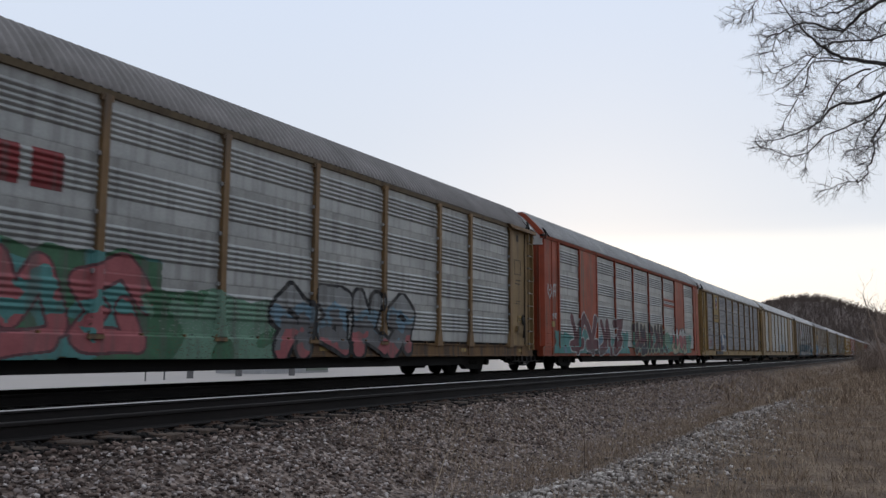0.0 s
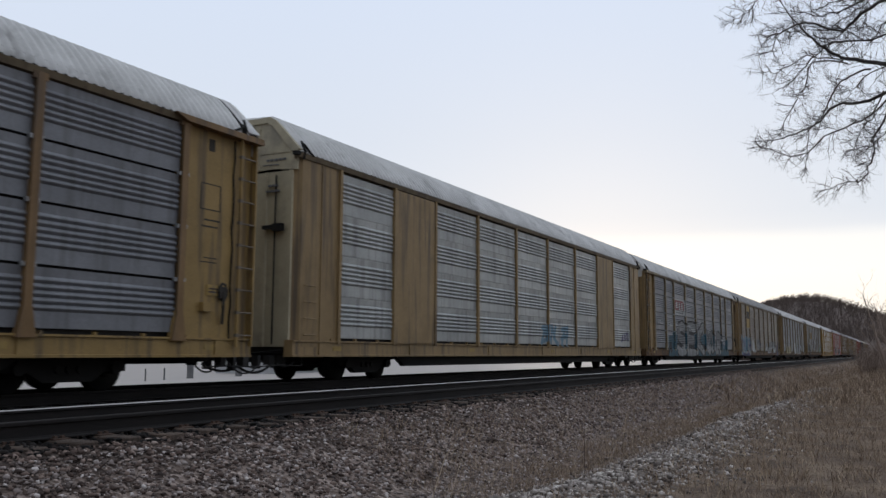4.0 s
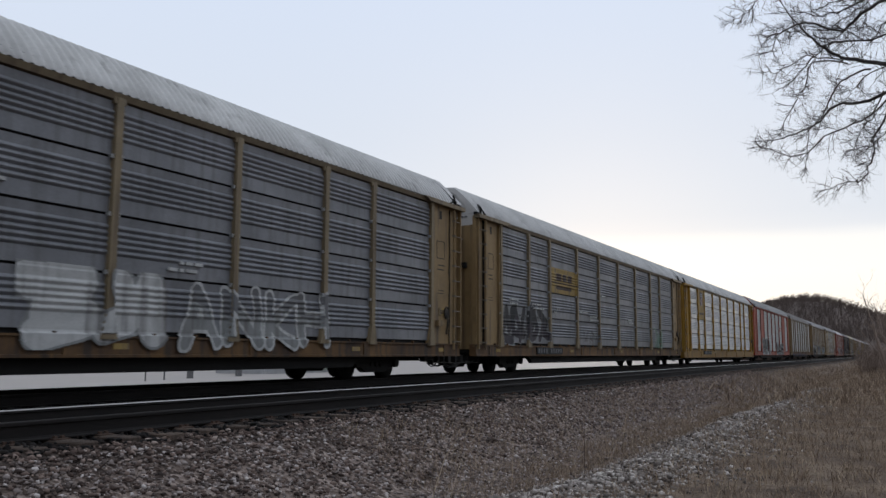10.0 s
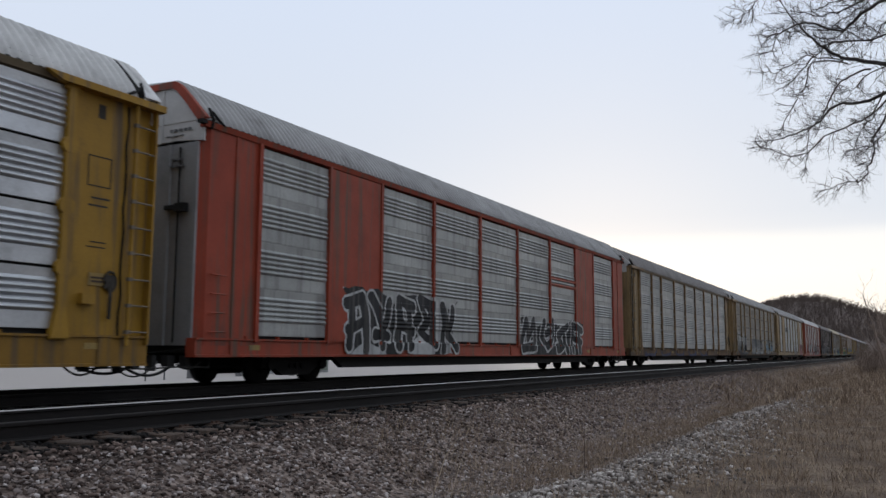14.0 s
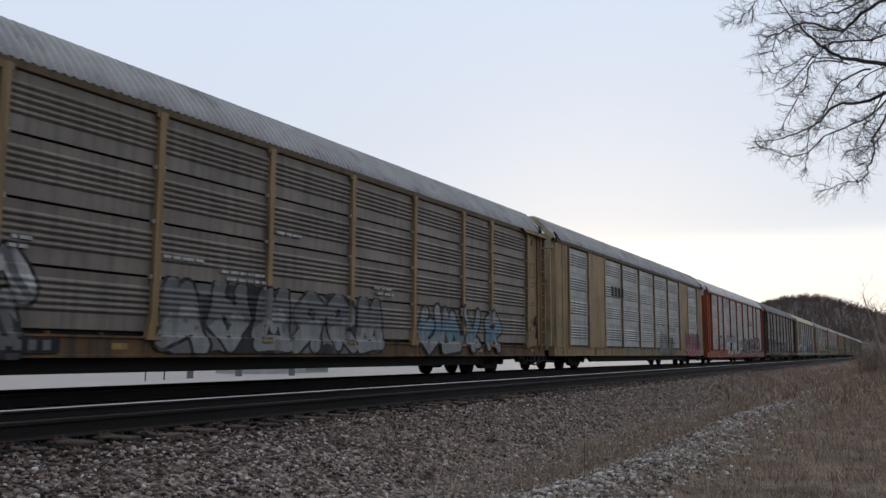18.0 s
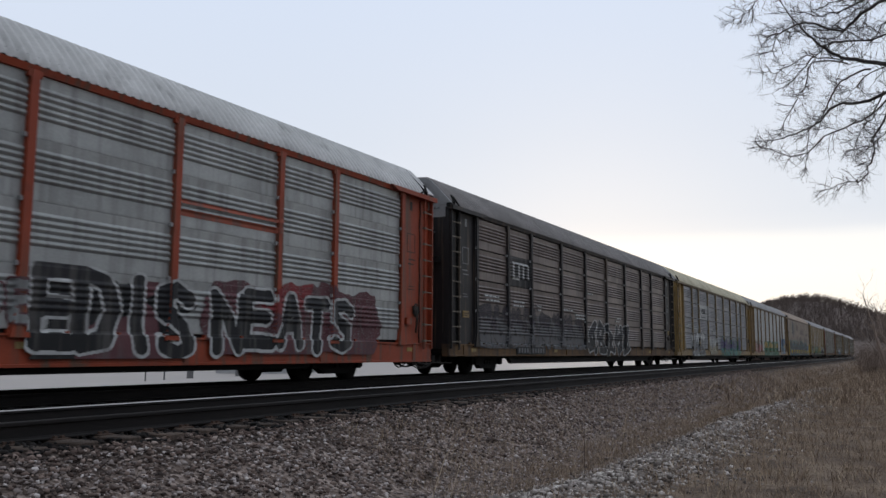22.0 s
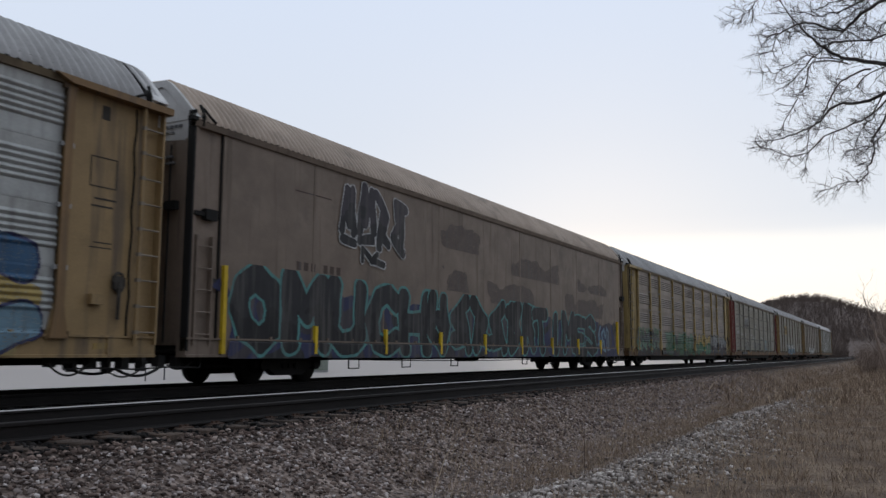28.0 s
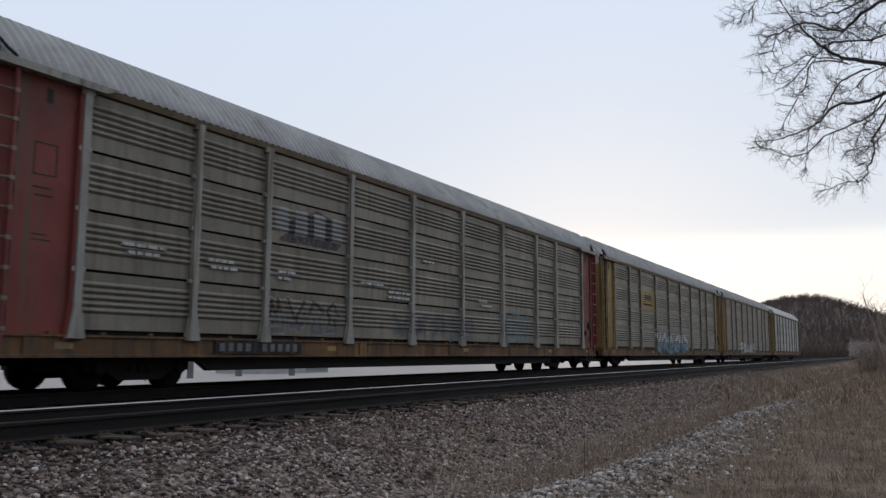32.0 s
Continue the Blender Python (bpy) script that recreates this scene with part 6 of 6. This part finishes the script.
tag(9, 15.0, 21.5, 0.85, 2.05, 4, ("black", "charcoal", "white"), cloud=("charcoal", "black"), width=0.14, line=0.075, cloud_pad=0.06, label="black graffiti letters with white outlines")
painted(TRAIN[9], "mark", 18.0, 20.6, 3.35, 3.47, "orange", "orange stripe mark")
painted(TRAIN[9], "mark", 18.0, 20.6, 3.6, 3.72, "orange", "orange stripe mark")
for a in (2.2, 5.6, 9.0, 12.4, 15.8):
    tag(10, a, a + 2.6, 0.74, 0.95, "U", ("navy", None), width=0.07, line=0, cell=0.02, label="blue loop painted on the sill")
tag(11, 1.75, 7.0, 0.8, 2.4, 4, ("charcoal", "chrome", "white", "black"), width=0.188, line=0.06, label="chrome graffiti letters with black outlines")
tag(11, 1.75, 7.0, 0.8, 2.4, 4, ("grey", None), width=0.0625, line=0, label="grey inner lines of the graffiti")
tag(11, 9.3, 16.6, 0.85, 2.1, 6, ("chrome", "grey", "black"), cloud=("grey", "charcoal", "grey"), cloud_pad=0.03, width=0.17, line=0.07, label="grey graffiti letters")
tag(11, 18.2, 23.6, 0.9, 2.1, 4, ("chrome", "sky", "chrome", "black"), width=0.16, line=0.08, label="pale blue graffiti letters")
tag(12, 15.2, 19.6, 0.86, 2.3, cloud=("chrome", "grey"), fade=0.55, cloud_pad=0.05, label="thin worn white paint")
tag(12, 15.2, 19.6, 0.86, 2.3, 4, (None, "charcoal"), width=0.2, line=0.035, label="thin dark graffiti outlines")
tag(12, 21.9, 26.3, 0.72, 2.1, 5, ("red", "maroon", "white"), cloud=("red", "maroon"), width=0.15, line=0.04, cloud_pad=0.04, label="red graffiti letters with white outlines")
for a in (7.3, 7.82, 8.34, 8.86):
    painted(TRAIN[12], "mark", a, a + 0.38, 3.42, 3.9, "charcoal", "faded dark mark")
tag(12, 8.6, 14.4, 0.86, 1.12, 5, ("chrome", None), width=0.018, line=0, label="thin white loops on the sill")
tag(13, 4.9, 6.8, 1.2, 2.2, 2, ("maroon", None), width=0.075, line=0.0, label="dark red tag")
tag(13, 7.4, 13.4, 0.8, 2.2, 4, ("white", "white", "chrome", "charcoal"), width=0.2, line=0.06, label="white block graffiti with dark outlines")
tag(13, 13.6, 15.7, 1.3, 1.9, "MOB", ("chrome", "maroon"), jitter=0.04, width=0.0625, line=0.03, label="small grey letters")
tag(13, 15.3, 18.6, 0.78, 2.1, "EDIS", ("black", "charcoal", "white"), jitter=0.06, width=0.135, line=0.055, cloud=("black", "maroon"), cloud_pad=0.05, label="black graffiti with white outline")
tag(13, 18.8, 24.8, 0.9, 2.3, cloud=("red", "maroon", "maroon"), fade=0.12, cloud_pad=0.1, label="dark red sprayed background")
tag(13, 19.0, 23.6, 0.85, 2.0, "NEATS", ("black", "charcoal", "white"), jitter=0.04, width=0.13, line=0.06, label="black graffiti letters with white outlines")
painted(TRAIN[13], "mark", 18.2, 21.0, 3.3, 3.42, "orange", "orange stripe mark")
painted(TRAIN[13], "mark", 18.2, 21.0, 3.52, 3.6, "orange", "orange stripe mark")
painted(TRAIN[14], "sign", 4.47, 6.2, 3.1, 4.1, "black", "black sign with white rounded mark", ((0.1, 0.9, 0.74, 0.82, "white"), (0.1, 0.18, 0.28, 0.74, "white"), (0.36, 0.44, 0.28, 0.74, "white"), (0.58, 0.66, 0.28, 0.74, "white"), (0.82, 0.9, 0.28, 0.74, "white"), (0.1, 0.44, 0.22, 0.3, "white")))
tag(14, 1.9, 11.9, 1.05, 2.3, 8, ("grey", "dusk", "charcoal"), width=0.163, line=0.05, cloud=("grey", "charcoal"), cloud_pad=0.06, fade=0.38, label="worn silver graffiti letters")
tag(14, 12.2, 18.4, 0.8, 2.1, 5, ("black", "charcoal", "white"), width=0.175, line=0.045, label="black graffiti letters with white outlines")
painted(TRAIN[15], "sign", 6.42, 9.15, 3.12, 4.05, "white", "white sign with dark bracket mark", ((0.1, 0.14, 0.3, 0.85, "black"), (0.86, 0.9, 0.3, 0.85, "black"), (0.3, 0.44, 0.4, 0.75, "charcoal"),
      (0.46, 0.58, 0.4, 0.75, "charcoal"), (0.6, 0.74, 0.4, 0.75, "charcoal"), (0.25, 0.8, 0.1, 0.2, "grey")))
tag(15, 4.0, 8.0, 0.75, 2.15, 5, ("grey", "chrome", "white", "black"), width=0.15, line=0.05, label="white graffiti letters with dark outlines")
tag(15, 4.4, 8.1, 0.7, 1.0, cloud=("white", "chrome"), cloud_pad=0.03, label="white paint on the sill")
tag(15, 9.5, 12.2, 0.8, 1.9, 3, ("cream", "white", "grey"), width=0.163, line=0.04, label="pale graffiti letters")
tag(15, 13.4, 22.3, 0.75, 1.9, 5, ("teal", "purple", "purple", "green"), width=0.2, line=0.08, cloud=("purple", "green", "dusk", "purple", "brown"), label="purple and green graffiti", fade=0.35)
tag(16, 2.0, 6.8, 1.0, 2.2, 4, ("pink", "brown", "cream"), width=0.125, line=0.04, fade=0.1, label="worn pink graffiti")
tag(16, 8.0, 19.0, 0.95, 1.9, 5, ("green", "yellow", "black"), width=0.188, line=0.06, cloud=("green", "mint"), label="green graffiti letters")
tag(16, 20.9, 25.1, 0.9, 2.4, "MEC", ("sky", "sky", "blue", "blue", "navy"), jitter=0.03, width=0.26, line=0.05, cloud=("pink", "yellow"), cloud_pad=0.12, fade=0.12, label="blue bubble graffiti letters")
for a, b, c, d in ((9.2, 12.4, 3.9, 4.5), (12.6, 16.9, 2.5, 3.1), (14.0, 19.2, 3.5, 4.2), (19.6, 24.6, 2.4, 3.0), (21.0, 25.4, 3.4, 3.9), (9.6, 11.6, 2.7, 3.3)):
    tag(17, a, b, c, d, cloud=("buff",), cloud_pad=0.1, fade=0.12, name="buffed_patch", label="overpainted dull brown patch")
tag(17, 1.0, 26.2, 0.78, 1.9, cloud=("navy", "dusk", "navy", "charcoal", "navy"), cloud_pad=0.3, label="blue sprayed background")
tag(17, 1.3, 2.8, 0.8, 2.4, "O", ("black", "charcoal", "teal"), jitter=0.03, width=0.26, line=0.06, label="black graffiti letters edged in teal")
tag(17, 2.8, 8.9, 0.8, 2.4, "MUCH", ("black", "charcoal", "teal"), jitter=0.05, width=0.25, line=0.075, label="black graffiti letters edged in teal")
tag(17, 9.0, 16.6, 0.8, 2.4, 6, ("black", "charcoal", "black", "teal"), width=0.24, line=0.06, label="black graffiti letters edged in teal")
tag(17, 16.4, 23.4, 0.8, 2.3, "TIMES", ("black", "charcoal", "teal"), jitter=0.05, width=0.21, line=0.06, label="black graffiti letters edged in teal")
tag(17, 23.5, 25.2, 0.95, 2.0, 3, ("sky", "navy"), width=0.0625, line=0.04, label="small blue letters")
tag(17, 4.7, 7.7, 3.3, 4.85, 4, ("charcoal", "dusk", "white"), width=0.13, line=0.03, label="dark bubble tag with white outline")
tag(17, 5.5, 6.8, 2.95, 3.25, 1, ("black", "white"), width=0.075, line=0.03, label="small outlined arrow")
plate(TRAIN[17], "stencil", 3.1, 4.4, 4.3, 4.33, "brown", -0.044, "dark stencil bars")
for a in (3.2, 3.45, 3.7, 4.15, 4.4, 4.65):
    plate(TRAIN[17], "stencil", a, a + 0.15, 2.62, 2.8, "brown", -0.044, "dark stencil bars")
tag(18, 1.4, 6.0, 1.0, 2.15, 4, ("mint", "grey", "green", "mint"), cloud=("green", "dusk", "charcoal", "maroon"), width=0.11, line=0.03, fade=0.5, label="worn green and pink graffiti letters")
tag(18, 7.2, 14.6, 0.95, 2.0, 5, ("green", "mint", "green"), width=0.13, line=0.05, cloud=("dusk", "green", "charcoal"), fade=0.52, label="dark green graffiti letters")
tag(18, 14.8, 20.0, 0.9, 2.0, 5, ("green", "yellow", "charcoal"), width=0.163, line=0.05, label="yellow graffiti letters")
tag(18, 20.0, 25.6, 0.85, 2.0, 5, ("dusk", "chrome", "charcoal"), width=0.163, line=0.06, label="silver graffiti letters")
for a in (6.55, 7.2, 7.85, 8.5):
    painted(TRAIN[19], "mark", a, a + 0.42, 3.35, 3.9, "chrome", "worn pale mark")
tag(19, 6.4, 9.1, 3.15, 4.05, cloud=("brown", "dusk"), cloud_pad=0.02, fade=0.25, label="faded dark red field behind the mark")
tag(19, 6.3, 9.0, 1.2, 1.95, 4, ("grey", "brown", "chrome"), width=0.05, line=0.03, fade=0.3, label="worn brown and white tag")
tag(19, 11.2, 16.0, 1.2, 1.9, 5, ("grey", None), width=0.075, line=0, fade=0.3, label="faint grey tag")
tag(19, 17.8, 20.2, 1.1, 2.2, 3, ("sky", None), width=0.05, line=0, fade=0.25, label="thin pale blue tag")
painted(TRAIN[20], "sign", 6.42, 9.1, 3.12, 4.06, "signyellow", "faded yellow sign with dark mark", ((0.25, 0.75, 0.5, 0.8, "brown"), (0.2, 0.8, 0.2, 0.3, "brown")))
tag(20, 9.0, 17.0, 0.9, 1.9, 6, ("sky", "white", "blue"), width=0.125, line=0.05, label="white and blue graffiti letters")
tag(21, 8.0, 16.0, 0.9, 1.8, 5, ("white", "dusk"), width=0.125, line=0.04, label="white graffiti letters")


def lettering(car, words, x, z, height, colour, label):
    """Short painted writing on the sill."""
    text = bpy.data.curves.new("lettering", "FONT")
    text.body, text.size = words, height
    holder = bpy.data.objects.new("lettering", text)
    me = bpy.data.meshes.new_from_object(holder)
    bpy.data.objects.remove(holder)
    me.materials.clear()
    me.materials.append(ink(colour))
    ob = part("lettering", me, None, car, label)
    ob.matrix_basis = pose(x, -1.53, z, 90, 0, 0)


lettering(TRAIN[2], "R1", 9.1, 0.92, 0.2, "white", "small white stencilled letter and digit")
lettering(TRAIN[8], "R1", 9.5, 0.88, 0.2, "white", "small white stencilled letter and digit")

# slack in the couplings, in metres
SLACK = {2: -0.3, 5: -0.15, 6: -0.1, 8: -0.1, 13: 0.2, 14: 0.25, 15: 0.15, 16: 0.05, 17: -0.25, 18: -0.38, 19: -0.5, 20: -0.5, 21: -0.5, 22: -0.5}


def motions():
    """The train rolls past from the far end of the track, slowing a little."""
    for i, car in enumerate(TRAIN):
        rows = []
        for s in range(0, 33, 2):
            run = -0.217 + 17.8038 * s - 0.023026 * s * s - 0.000486 * s ** 3
            rows.append((float(s), pose(28.02 + PITCH * (i - 1) + SLACK.get(i, 0.0) - run, TRACK_Y, 0)))
        walk(car, rows)


motions()
